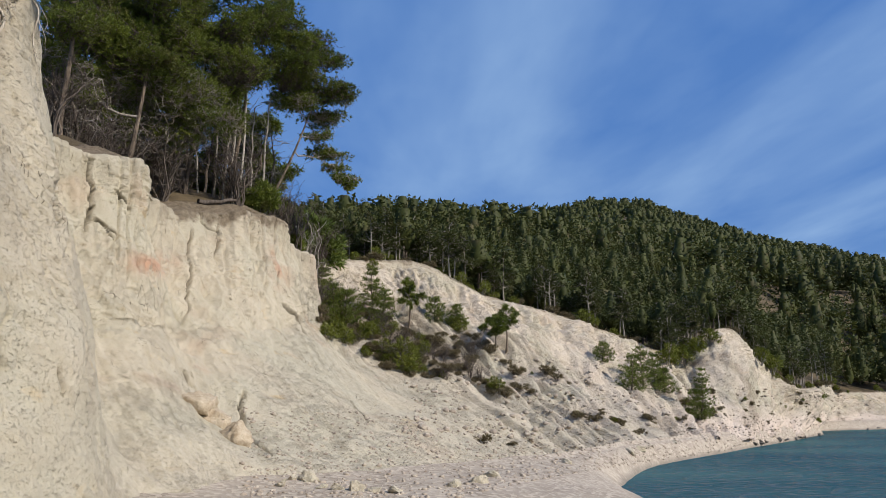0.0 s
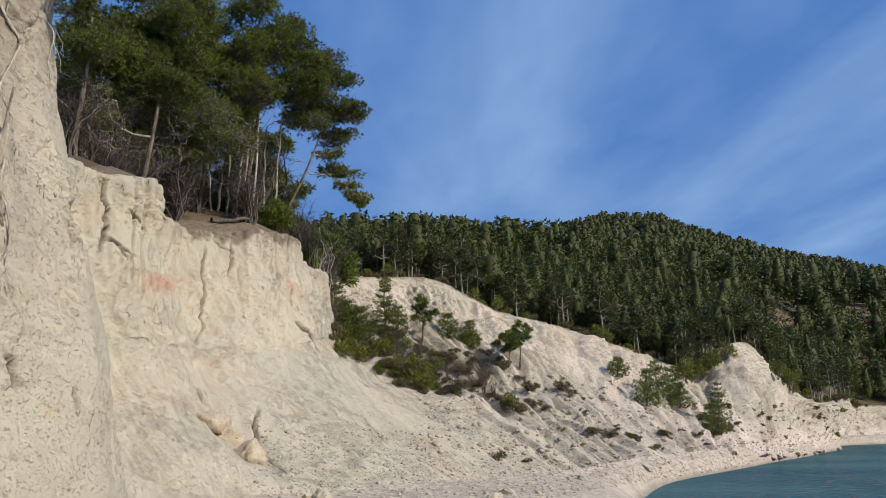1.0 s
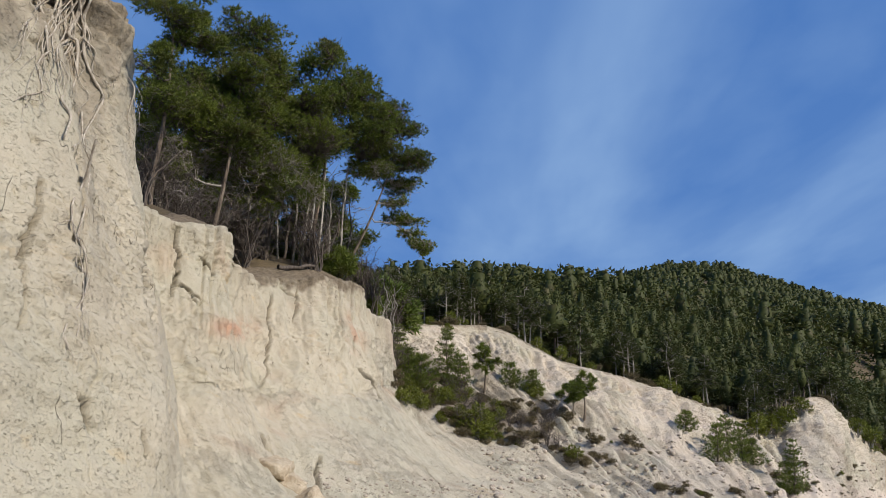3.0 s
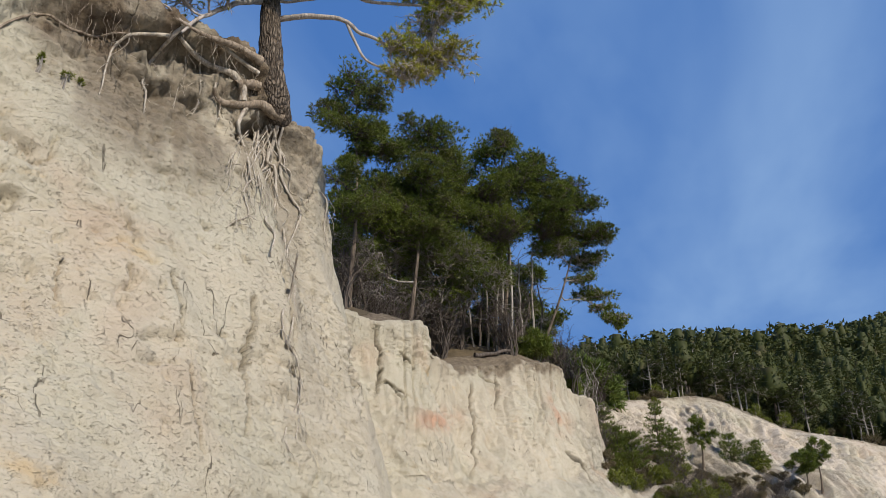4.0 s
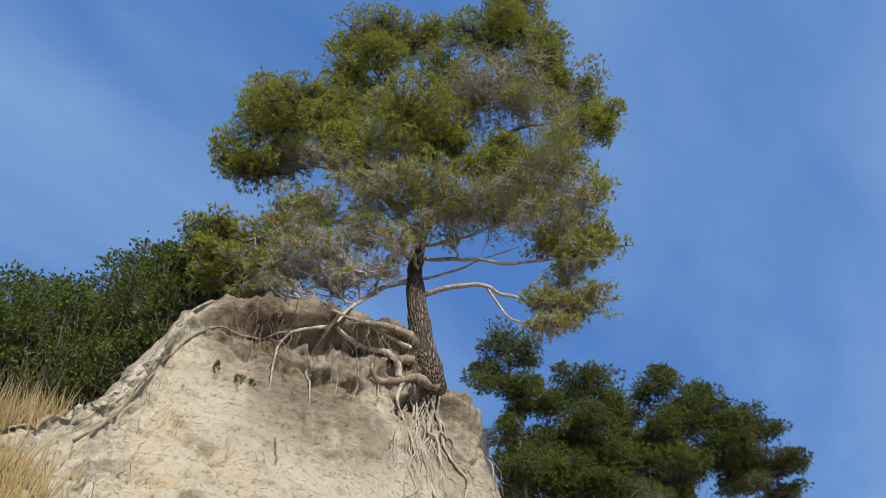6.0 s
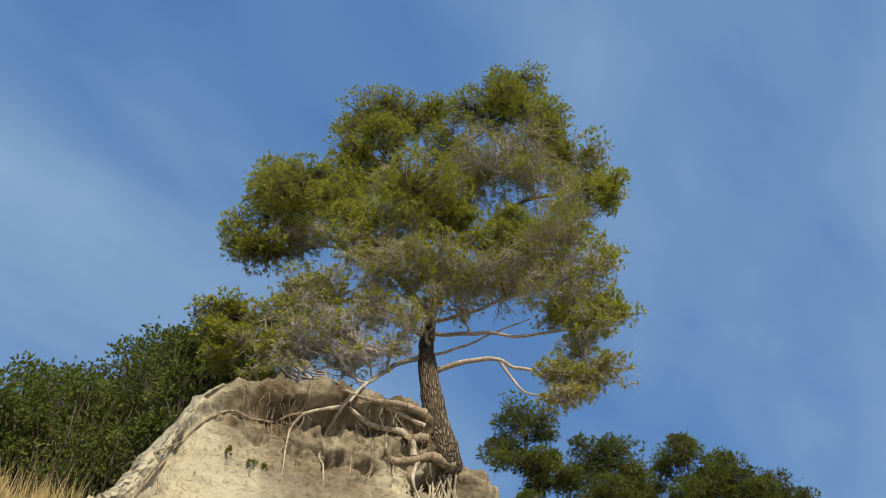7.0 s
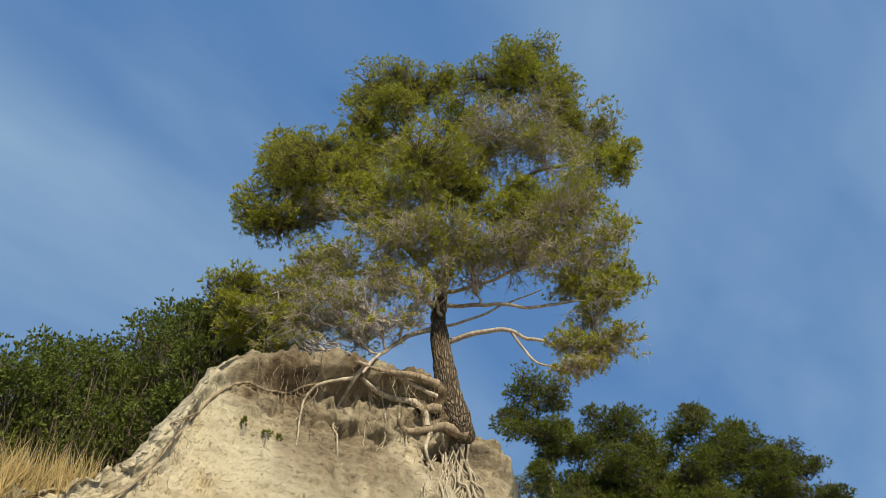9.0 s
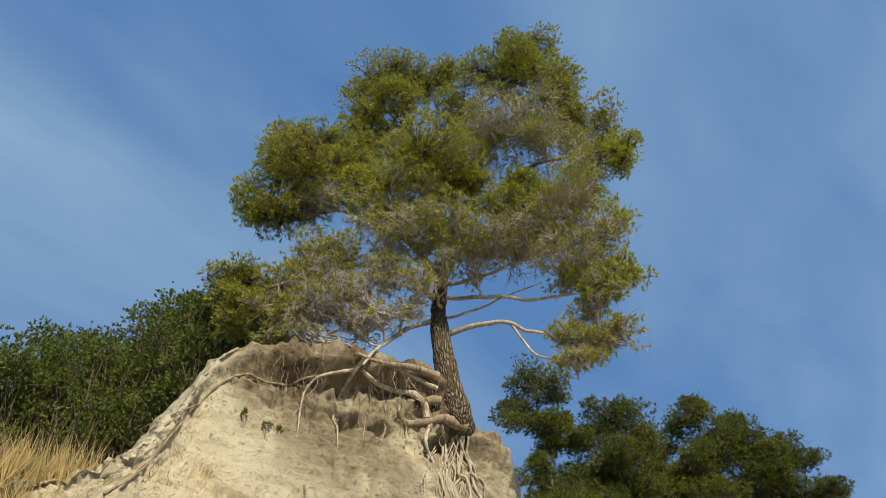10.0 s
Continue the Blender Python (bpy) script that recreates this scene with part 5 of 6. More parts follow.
# ---- shrubs and young pines ----
def conifer(seed, n, leaf, wide, power, low, lobes=0, core=0.55, fine=1):
    """Vertices and faces of one small or distant pine, 1 m high: a crown of leaf tufts, in lobes on whorls of boughs or as one ovoid, about a dark core, and its trunk."""
    rng = np.random.RandomState(seed)

    def outline(a, t):
        bumps = fbm(np.stack([np.cos(a) * 1.6, np.sin(a) * 1.6, t * 4.5], 1), 3, 0.6, shift=seed * 3.7)
        return wide * np.minimum(1.0, (t + 0.05) * 3.2) * (1.02 - t) ** power * (0.85 + 0.75 * bumps) + 0.01

    if lobes:
        tips, way = [], []
        for k in range(lobes):
            t = np.array([(k + rng.uniform(0.1, 0.9)) / lobes])
            a = np.array([2.4 * k + rng.uniform(-0.5, 0.5)])
            r = float(outline(a, t)[0])
            s = max(0.035, r * rng.uniform(0.45, 0.70))
            c = (math.cos(a[0]) * r * 0.6, math.sin(a[0]) * r * 0.6, low + (1 - low) * float(t[0]) * 0.94)
            p, o = shell(rng, max(6, int(n * s / (lobes * wide * 0.42))), c, (s, s, s * rng.uniform(0.45, 0.75)), 0.35, 0.45)
            tips.append(p), way.append(o + np.array([0, 0, 0.35]))
        tips, way = np.vstack(tips), np.vstack(way)
    else:
        t, a = rng.rand(n) ** 0.85, rng.uniform(0, 6.283, n)
        r = outline(a, t) * (0.55 + 0.5 * rng.rand(n) ** 0.5)
        tips = np.stack([np.cos(a) * r, np.sin(a) * r, low + (1 - low) * t], 1)
        way = np.stack([np.cos(a), np.sin(a), 0.45 + 0 * a], 1)
    leaves = sprays(tips, way, rng, fine, leaf[0], leaf[1], 0.8)
    tt, aa = np.meshgrid(np.linspace(0.02, 0.95, 5), np.linspace(0, 6.283, 7)[:-1], indexing="ij")
    rr = outline(aa.ravel(), tt.ravel()) * core * rng.uniform(0.7, 1.15, tt.size)
    cv = np.stack([np.cos(aa.ravel()) * rr, np.sin(aa.ravel()) * rr, low + (1 - low) * tt.ravel()], 1)
    k = np.arange(30).reshape(5, 6)
    cf = np.stack([k[:-1], np.roll(k[:-1], -1, 1), np.roll(k[1:], -1, 1), k[1:]], -1).reshape(-1, 4)
    trunk = tube([(0, 0, -0.06), (0.01, 0, 0.4), (0, 0.01, 0.92)], (0.020, 0.014, 0.005), 5)
    return leaves, (cv, cf), trunk


def bush(name, at, size, seed, needle, label, category="shrub", group="", n=700, leaf=(0.13, 0.02, 5), lumps=6, conical=0.0, split=False, wood=None, spread_leaf=0.75):
    """A shrub: a few stems from the ground and rounded masses of leaves on their twigs."""
    rng = np.random.RandomState(seed)
    root = thing(name, tuple(at), label, category, group)
    w, h = size
    stems, leaves = [], []
    for k in range(lumps):
        f = (k + 0.5) / lumps
        a = rng.uniform(0, 6.28)
        spread = w * 0.6 * (1 - conical * f) * rng.uniform(0.3, 1.0)
        rad = w * (0.50 - 0.30 * conical * f) * rng.uniform(0.65, 1.1)
        c = np.array([math.cos(a) * spread, math.sin(a) * spread, h * ((0.06 + 0.76 * f) if split else (0.20 + 0.60 * f)) * rng.uniform(0.9, 1.08)])
        stem = bent((0.05 * math.cos(a), 0.05 * math.sin(a), -0.25), c, rng, 5, 0, 0.1)
        tips, out = shell(rng, n // lumps, c, (rad, rad, min(h * (0.26 - 0.08 * conical), rad * (0.95 if split else 9.0)) * rng.uniform(0.7, 1.2)), 0.4, 0.6)
        some = tips[::16] if split else tips[::9]
        pieces = [tube(stem, np.linspace(0.03, 0.01, 5) * (0.6 + 0.3 * h) * (0.5 if split else 1.0), 5), twigs(stem[rng.randint(2, 5, len(some))], some, rng, 0.007 + 0.004 * w, 0.004)]
        leaf_part = [sprays(tips, out + np.array([0, 0, 0.4]), rng, leaf[2], leaf[0], leaf[1], spread_leaf)]
        if split:
            part("foliage", leaf_part, needle, part("stem", pieces, wood or TWIG, root), smooth_shade=False)
        else:
            stems += pieces
            leaves += leaf_part
    if not split:
        part("stem", stems, wood or TWIG, root)
        part("foliage", leaves, needle, root, smooth_shade=False)
    return root


rng = np.random.RandomState(310)
for k in range(24):
    az = -76 + 26.5 * (k + rng.uniform(0.2, 0.8)) / 24
    dist = rng.uniform(11.6, 14.5)
    top = np.interp(az, [-76, -70, -66.5, -63.3, -61.3, -59.8, -57.6, -54.9, -52.5, -50], [37.5, 38.0, 38.0, 39.6, 37.6, 39.0, 41.4, 42.8, 43.2, 40.5]) - rng.uniform(0, 0.9)
    p = polar(az, dist, 0)
    p[2] = top_of(p[0], p[1])
    h = up(az, top, dist)[2] - p[2]
    bush("evergreen_tree", p, (rng.uniform(0.8, 1.3), h), 320 + k, NEEDLE_DARK, "dense dark green evergreen behind the cliff rim", "tree", "evergreens behind the rim", n=2800, leaf=(0.060, 0.0175, 5), lumps=22,
         conical=rng.uniform(0.0, 0.25), split=True, wood=BARE, spread_leaf=1.1)


def young_pine(az, dist, top, low, w, seed, bare=0.15):
    """A young pine on the slope; bare: the share of its trunk without branches."""
    rng = np.random.RandomState(seed)
    p = on_face(az, low, -0.05)
    h = max(up(az, top, math.hypot(p[0], p[1]))[2], p[2] + 1.0) - p[2]
    label, group = "young dark green pine rooted in the scree slope", "young pines on the slope"
    if bare < 0.3:
        root = thing("young_pine", tuple(p), label, "tree", group)
        lean = np.array([rng.uniform(-0.08, 0.08) * h, rng.uniform(-0.05, 0.05) * h, h])
        stem = bent((0, 0, -0.1), lean, rng, 8, 0, 0.03)
        part("trunk", [tube(stem, np.linspace(0.02 + 0.014 * h, 0.008, 8), 7, 0.1, rng)], BARK, root)
        tiers = int(6 + 2.2 * h)
        for j in range(tiers):
            f = bare + (0.97 - bare) * (j + rng.uniform(0, 0.6)) / tiers
            q = stem[0] + (stem[-1] - stem[0]) * f
            wood, tips, way = [], [], []
            for i in range(rng.randint(4, 7)):
                a = 6.283 * (i + rng.uniform(-0.3, 0.3)) / 5
                L = w * 1.15 * (1.04 - f) ** 0.75 * rng.uniform(0.55, 1.15) + 0.06
                out = np.array([math.cos(a), math.sin(a), 0.0])
                e = q + out * L + np.array([0, 0, L * rng.uniform(0.15, 0.55)])
                bough = bent(q, e, rng, 6, 0.10, 0.06)
                wood.append(tube(bough, np.linspace(0.012, 0.005, 6), 4))
                m = int(5 + 26 * L)
                x = rng.rand(m) ** 0.65
                tips.append(spline(bough, x * 5) + rng.randn(m, 3) * np.array([0.10, 0.10, 0.05]) * (0.4 + L))
                way.append(np.tile(out * 0.7 + np.array([0, 0, 0.55]), (m, 1)))
            bough_ob = part("bough", wood, BARK, root)
            part("needles", [sprays(np.vstack(tips), np.vstack(way), rng, 7, 0.12, 0.0095, 0.55)], NEEDLE_GROVE, bough_ob, smooth_shade=False)
        return root
    clumps = []
    for j in range(13):
        f = (j + rng.rand()) / 13
        tier = w * (0.6 + 0.5 * math.sin(math.pi * (0.25 + 0.7 * f)))
        a = rng.uniform(0, 6.28)
        r = tier * rng.uniform(0.3, 0.9)
        clumps.append((np.array([p[0] + math.cos(a) * r, p[1] + math.sin(a) * r, p[2] + h * (bare + (0.95 - bare) * f) + 0.12 * r]), tier * rng.uniform(0.30, 0.55) + 0.06, 0.14 + 0.06 * h * rng.rand(), 0.15))
    return pine("young_pine", [p, p + (0.05, 0, h * 0.4), p + (0, 0, h * 0.97)], 0.03 + 0.012 * h, clumps, seed + 1, BARK, NEEDLE_GROVE,
                label, group, tuft=(0.13, 0.013, 10), twig_r=0.010, sub=2, density=420, sides=7, groups=5, twig_share=0.15)


for k, (az, dist, top, low, w, bare) in enumerate([
        (-8.8, 33.5, 11.0, 8.0, 0.5, 0.05), (-8.0, 32.5, 9.4, 6.0, 0.6, 0.05), (-7.2, 33.5, 8.9, 6.0, 0.65, 0.05), (-5.2, 36.0, 10.7, 6.3, 0.62, 0.05), (-4.5, 37.0, 8.8, 6.0, 0.6, 0.05), (-2.6, 38.0, 9.5, 6.0, 0.55, 0.4),
        (-0.7, 40.0, 8.2, 6.3, 0.7, 0.15), (0.7, 41.0, 7.6, 6.0, 0.5, 0.1), (3.5, 42.0, 6.7, 4.2, 0.6, 0.5), (4.3, 42.3, 7.4, 4.1, 0.65, 0.45), (11.0, 55.0, 4.8, 3.4, 0.6, 0.1),
        (12.8, 48.5, 4.0, 1.4, 0.85, 0.05), (13.6, 48.0, 4.5, 1.5, 0.95, 0.05), (14.4, 49.0, 3.9, 1.4, 0.85, 0.05), (15.0, 49.5, 3.0, 1.2, 0.7, 0.05), (17.3, 47.0, 3.0, -0.6, 0.75, 0.05), (17.0, 46.6, 1.6, -0.6, 0.7, 0.05)]):
    young_pine(az, dist, top, low, w, 420 + 3 * k, bare)

# ---- forest on the hillside ----
def scatter(rng, az0, az1, r0, r1, spacing):
    n = int(0.5 * radians(az1 - az0) * (r1 ** 2 - r0 ** 2) / spacing ** 2)
    r = np.sqrt(rng.uniform(r0 ** 2, r1 ** 2, n))
    az = np.radians(rng.uniform(az0, az1, n))
    return np.stack([r * np.sin(az), r * np.cos(az)], 1)


def build_forest():
    rng = np.random.RandomState(77)
    near = [conifer(s, 520, (0.055, 0.014), w, p, lo, 16, 0.31) for s, w, p, lo in ((1, 0.50, 0.30, 0.30), (2, 0.46, 0.42, 0.22), (3, 0.56, 0.28, 0.40), (4, 0.50, 0.34, 0.28), (14, 0.60, 0.26, 0.46), (15, 0.42, 0.50, 0.2))]
    mid = [conifer(s, 300, (0.070, 0.023), w, p, lo, 12, 0.33) for s, w, p, lo in ((5, 0.47, 0.36, 0.18), (6, 0.43, 0.50, 0.12), (7, 0.52, 0.32, 0.28), (16, 0.45, 0.42, 0.15))]
    far = [conifer(s, 75, (0.10, 0.042), w, p, lo, 0, 0.52) for s, w, p, lo in ((8, 0.42, 0.43, 0.15), (9, 0.38, 0.68, 0.10), (10, 0.41, 0.50, 0.12))]
    farther = [conifer(s, 22, (0.14, 0.065), w, p, lo, 0, 0.78) for s, w, p, lo in ((11, 0.45, 0.43, 0.10), (12, 0.41, 0.65, 0.10), (13, 0.42, 0.50, 0.10))]
    leaves, stems, cores = [], [], []
    cu = np.linspace(0, N_ST - 1, 2000)
    cc = spline(CREST, cu)
    caz, cr = np.degrees(np.arctan2(cc[:, 0], cc[:, 1])), np.hypot(cc[:, 0], cc[:, 1])
    outer = cu > 22.6
    order = np.argsort(caz[outer])
    for kinds, r0, r1, spacing, h0, h1 in ((near, 34, 78, 1.9, 2.0, 4.2), (near, 78, 105, 2.4, 3.0, 5.6), (mid, 105, 200, 3.3, 4.0, 7.6), (far, 200, 330, 4.6, 4.6, 8.0), (farther, 330, 640, 6.2, 4.5, 8.0)):
        for x, y in scatter(rng, -14, 34, r0, r1, spacing):
            az, r = math.degrees(math.atan2(x, y)), math.hypot(x, y)
            if r < np.interp(az, caz[outer][order], cr[outer][order]) + (4.2 if az < 13 else 0.8):
                continue
            z = drop(hill, x, y)
            if z < 1:
                continue
            h = h0 + (h1 - h0) * rng.rand() ** 1.3
            (lv, lf), (kv, kf), (sv, sf) = kinds[rng.randint(len(kinds))]
            a = rng.uniform(0, 6.28)
            m = np.array([[math.cos(a), -math.sin(a), 0], [math.sin(a), math.cos(a), 0], [0, 0, 1]]) * h
            m[:2] *= rng.uniform(0.9, 1.7)
            leaves.append((lv @ m.T + (x, y, z), lf))
            cores.append((kv @ m.T + (x, y, z), kf))
            if r < 75:
                stems.append((sv @ m.T + (x, y, z), sf))
    root = thing("pine_forest", (0, 0, 0), "dense dark green pine forest covering the hillside", "forest", kind="stuff")
    for name, parts, mat in (("foliage", leaves + cores, NEEDLE_FAR), ("trunks", stems, BARK)):
        ob = part(name, parts, mat, root, smooth_shade=False)
        ob["kind"] = "stuff"


build_forest()


# ---- undergrowth, shrubs, rocks and grass ----
def bare_shrub(name, at, w, h, seed, label, group="", material=None, stems=9):
    """A leafless shrub: crooked stems that fork into fine twigs."""
    rng = np.random.RandomState(seed)
    root = thing(name, tuple(at), label, "shrub", group)
    for _ in range(stems):
        a = rng.uniform(0, 6.28)
        tip = np.array([math.cos(a) * w * rng.uniform(0.2, 1), math.sin(a) * w * rng.uniform(0.2, 1), h * rng.uniform(0.6, 1.0)])
        p = bent((0, 0, -0.2), tip, rng, 7, -0.06, 0.10)
        pieces = [tube(p, np.linspace(0.012 + 0.008 * h, 0.006, 7), 5)]
        for _ in range(8):
            q = p[rng.randint(2, 7)]
            e = q + np.array([rng.uniform(-0.5, 0.5) * w, rng.uniform(-0.5, 0.5) * w, rng.uniform(0.0, 0.35) * h])
            b = bent(q, e, rng, 5, 0, 0.14)
            pieces.append(tube(b, np.linspace(0.010, 0.005, 5), 3))
            for _ in range(2):
                g = b[rng.randint(1, 5)]
                pieces.append(tube(bent(g, g + rng.uniform(-0.22, 0.22, 3) * w, rng, 3, 0, 0.1), (0.007, 0.006, 0.004), 3))
        part("stem", pieces, material or BARE, root)
    return root


def scaled(x, y, z, s, turn):
    return Matrix.LocRotScale((x, y, z), Euler((0, 0, turn)), (s, s, s))


rng = np.random.RandomState(900)
brush = [bare_shrub("bare_shrub", (0, 0, 0), 1.0, 1.7, 910 + k, "leafless grey shrub tangled beneath the pines", "undergrowth of the grove") for k in range(3)]
spots = [(az, d) for az, d in zip(rng.uniform(-28, -15, 18), rng.uniform(2.2, 6.0, 18))] + [(az, d) for az, d in zip(rng.uniform(-15.5, -9.0, 10), rng.uniform(1.2, 5.5, 10))]
CREST_AZ = [-28, -26.8, -24.7, -21.6, -20.4, -19.2, -14.4, -12.1, -9.9, -9.0]
CREST_D = [20.5, 21.6, 22.0, 22.4, 23.4, 25.6, 27.2, 28.4, 32.0, 36.0]
for k, (az, d) in enumerate(spots):
    p = polar(az, np.interp(az, CREST_AZ, CREST_D) + d, 0)
    z = top_of(p[0], p[1])
    m = scaled(p[0], p[1], z, rng.uniform(0.7, 1.35), rng.uniform(0, 6.28))
    if k < 3:
        brush[k].matrix_basis = m
    else:
        copy_thing(brush[k % 3], m)

for az, el, s in zip(rng.uniform(-6.5, 3.0, 26), rng.uniform(-1.6, 1.0, 26), rng.uniform(0.25, 0.6, 26)):   # tangles in the gully
    p = on_face(az, np.interp(az, [-9, -6, -3, 0, 3], [7.3, 6.0, 4.3, 3.8, 3.4]) + el)
    if p is not None and p[2] > 0.8:
        copy_thing(brush[rng.randint(3)], scaled(p[0], p[1], p[2] - 0.05, s, rng.uniform(0, 6.28)))

# pale bare tree and thicket where the near cliff ends
for k, (az, d, h) in enumerate([(-9.7, 32.6, 2.6), (-10.6, 31.6, 2.4), (-8.9, 33.4, 1.8), (-11.4, 31.4, 2.2), (-9.0, 32.2, 1.3), (-10.2, 33.2, 2.6), (-11.0, 32.6, 2.4)]):
    p = polar(az, d, 0)
    p[2] = top_of(p[0], p[1])
    bare_shrub("bare_tree", p, 0.75, h, 950 + k, "pale leafless small tree at the end of the cliff", "bare trees at the cliff's end", BARK_PALE if k == 0 else BARE, 8)

# dark evergreens closing the wood behind the grove
for k, (az, d, top) in enumerate([(-28.0, 33, 20.5), (-25.5, 34, 20.0), (-22.6, 35, 19.8), (-19.6, 36, 19.5), (-17.0, 36, 19.0), (-14.2, 37, 16.6), (-11.8, 38, 15.0), (-9.6, 40, 14.2)]):
    p = polar(az, d, 0)
    p[2] = top_of(p[0], p[1])
    bush("evergreen_tree", p, (1.7, up(az, top, d)[2] - p[2]), 1500 + k, NEEDLE_DARK, "dark evergreen filling the wood behind the grove", "tree", "evergreens of the wood", n=1300, leaf=(0.30, 0.05, 4), lumps=10, split=True)

# dead lower wood inside the grove
for k, (az, d, top) in enumerate([(-27.4, 24.6, 22.0), (-25.6, 25.0, 22.5), (-24.0, 26.6, 21.5), (-22.2, 27.0, 22.0), (-20.0, 28.4, 21.5), (-18.6, 29.6, 21.0), (-17.2, 30.6, 20.5), (-15.8, 31.0, 20.5), (-14.0, 31.2, 20.0), (-12.6, 31.4, 19.5)]):
    r4 = np.random.RandomState(1600 + k)
    p = polar(az, d, 0)
    p[2] = top_of(p[0], p[1]) - 0.1
    h = up(az, top, d)[2] - p[2]
    snag = thing("dead_tree", tuple(p), "dead grey tree with bare tangled branches inside the grove", "tree", "dead trees of the grove")
    stem = bent((0, 0, 0), (r4.uniform(-0.4, 0.4), r4.uniform(-0.4, 0.4), h), r4, 9, 0, 0.04)
    part("trunk", [tube(stem, np.linspace(0.07, 0.02, 9), 7, 0.1, r4)], BARE, snag)
    for _ in range(16):
        q = stem[r4.randint(2, 9)]
        a = r4.uniform(0, 6.28)
        L = r4.uniform(0.6, 1.5)
        b = bent(q, q + np.array([math.cos(a) * L, math.sin(a) * L, r4.uniform(-0.35, 0.25)]), r4, 7, 0, 0.14)
        ends = b[r4.randint(2, 7, 14)]
        part("branch", [tube(b, np.linspace(0.018, 0.006, 7), 4), twigs(ends, ends + r4.randn(14, 3) * 0.26, r4, 0.007, 0.004)], TWIG if k % 2 else BARE, snag)

# green bushes at the foot of the grove
for k, (az, d, w, h) in enumerate([(-13.2, 29.2, 0.75, 1.1), (-14.2, 29.0, 0.5, 0.7), (-11.2, 32.0, 0.6, 1.0)]):
    p = polar(az, d, 0)
    p[2] = top_of(p[0], p[1])
    bush("green_bush", p, (w, h), 970 + k, NEEDLE_GROVE, "bushy young pine growing at the foot of the grove", "shrub", "bushes at the grove's foot", n=900, leaf=(0.18, 0.02, 5), lumps=6)

# shrubs on the slopes: a few models, then copies
green = [bush("green_shrub", (0, 0, 0), (0.75, 0.9), 1000 + k, SHRUB_GREEN, "low green shrub on the eroded slope", "shrub", "green shrubs on the slope", n=300, leaf=(0.16, 0.026, 3), lumps=5) for k in range(3)]
brown = [bush("dry_shrub", (0, 0, 0), (0.7, 0.55), 1010 + k, SHRUB, "low brown half-dry shrub on the eroded slope", "shrub", "dry shrubs on the slope", n=280, leaf=(0.15, 0.020, 3), lumps=5, wood=BARE) for k in range(3)]
used = {"g": 0, "b": 0}


def set_shrub(kind, az, el, s):
    p = on_face(az, el)
    if p is None or p[2] < 0.7 or math.hypot(p[0], p[1]) > 110:
        return
    models = green if kind == "g" else brown
    m = scaled(p[0], p[1], p[2] - 0.06, s, rng.uniform(0, 6.28))
    if used[kind] < 3:
        models[used[kind]].matrix_basis = m
    else:
        copy_thing(models[used[kind] % 3], m)
    used[kind] += 1


for _ in range(150):                                  # thicket in the gully
    az = rng.uniform(-9.0, 2.0)
    mid = np.interp(az, [-9, -6, -3, 0, 2], [7.3, 6.0, 4.3, 4.0, 4.4])
    off = rng.uniform(-1.7, 1.5)
    set_shrub("g" if rng.rand() < (0.5 if off < 0.4 and az < -2 else 0.2) else "b", az, mid + off, rng.uniform(0.4, 0.95))
for _ in range(22):                                  # drifts of low scrub over the far slopes
    az = rng.uniform(1.0, 28.0)
    top = np.interp(az, [1, 8, 15, 21, 28], [4.2, 4.5, 2.6, 1.6, 1.0])
    low = np.interp(az, [1, 8, 15, 21, 28], [-0.5, -1.5, -1.2, -0.8, -0.2])
    el = rng.uniform(low, top)
    for _ in range(rng.randint(2, 8)):
        s = rng.randn() * 0.55
        set_shrub("g" if rng.rand() < 0.12 else "b", az + s, el - 0.42 * s + rng.randn() * 0.10, 0.25 + 0.45 * rng.rand() ** 2)
for az, el, s in [(3.2, 1.4, 1.3), (4.0, 1.1, 1.2), (5.2, 1.6, 1.2), (6.0, 1.3, 1.3), (7.0, 2.6, 1.3), (7.8, 2.3, 1.2), (8.6, 1.9, 1.0), (4.8, 2.6, 1.2), (2.4, -2.0, 1.0), (4.5, -2.2, 0.9),
                  (2.1, 5.0, 1.2), (2.7, 4.6, 1.2), (1.5, 5.4, 1.1), (3.3, 4.2, 1.2), (17.8, -0.3, 1.3), (18.5, 0.1, 1.2), (16.2, 0.4, 1.1), (25.6, 1.0, 1.6), (26.5, 1.2, 1.8), (27.0, 1.6, 1.6), (-5.6, 4.0, 0.9), (-4.0, 3.1, 1.0), (-2.6, 2.6, 0.8)]:
    set_shrub("b", az, el, s * 0.75)

# brush along the rim of the far cliffs
for j in range(130):
    u0 = rng.uniform(22.8, 33.6) if j < 80 else rng.uniform(30.4, 34.2)
    c = spline(CREST, np.array([u0]))[0]
    a = radians(np.interp(u0, np.arange(N_ST), INLAND))
    k = rng.uniform(-0.25, 1.4)
    x, y = c[0] + math.cos(a) * k, c[1] + math.sin(a) * k
    m = scaled(x, y, top_of(x, y) - 0.05, rng.uniform(0.5, 1.2), rng.uniform(0, 6.28))
    copy_thing((green + brown + brown)[rng.randint(9)], m)

# front rank of the forest, tree by tree
ranks = []
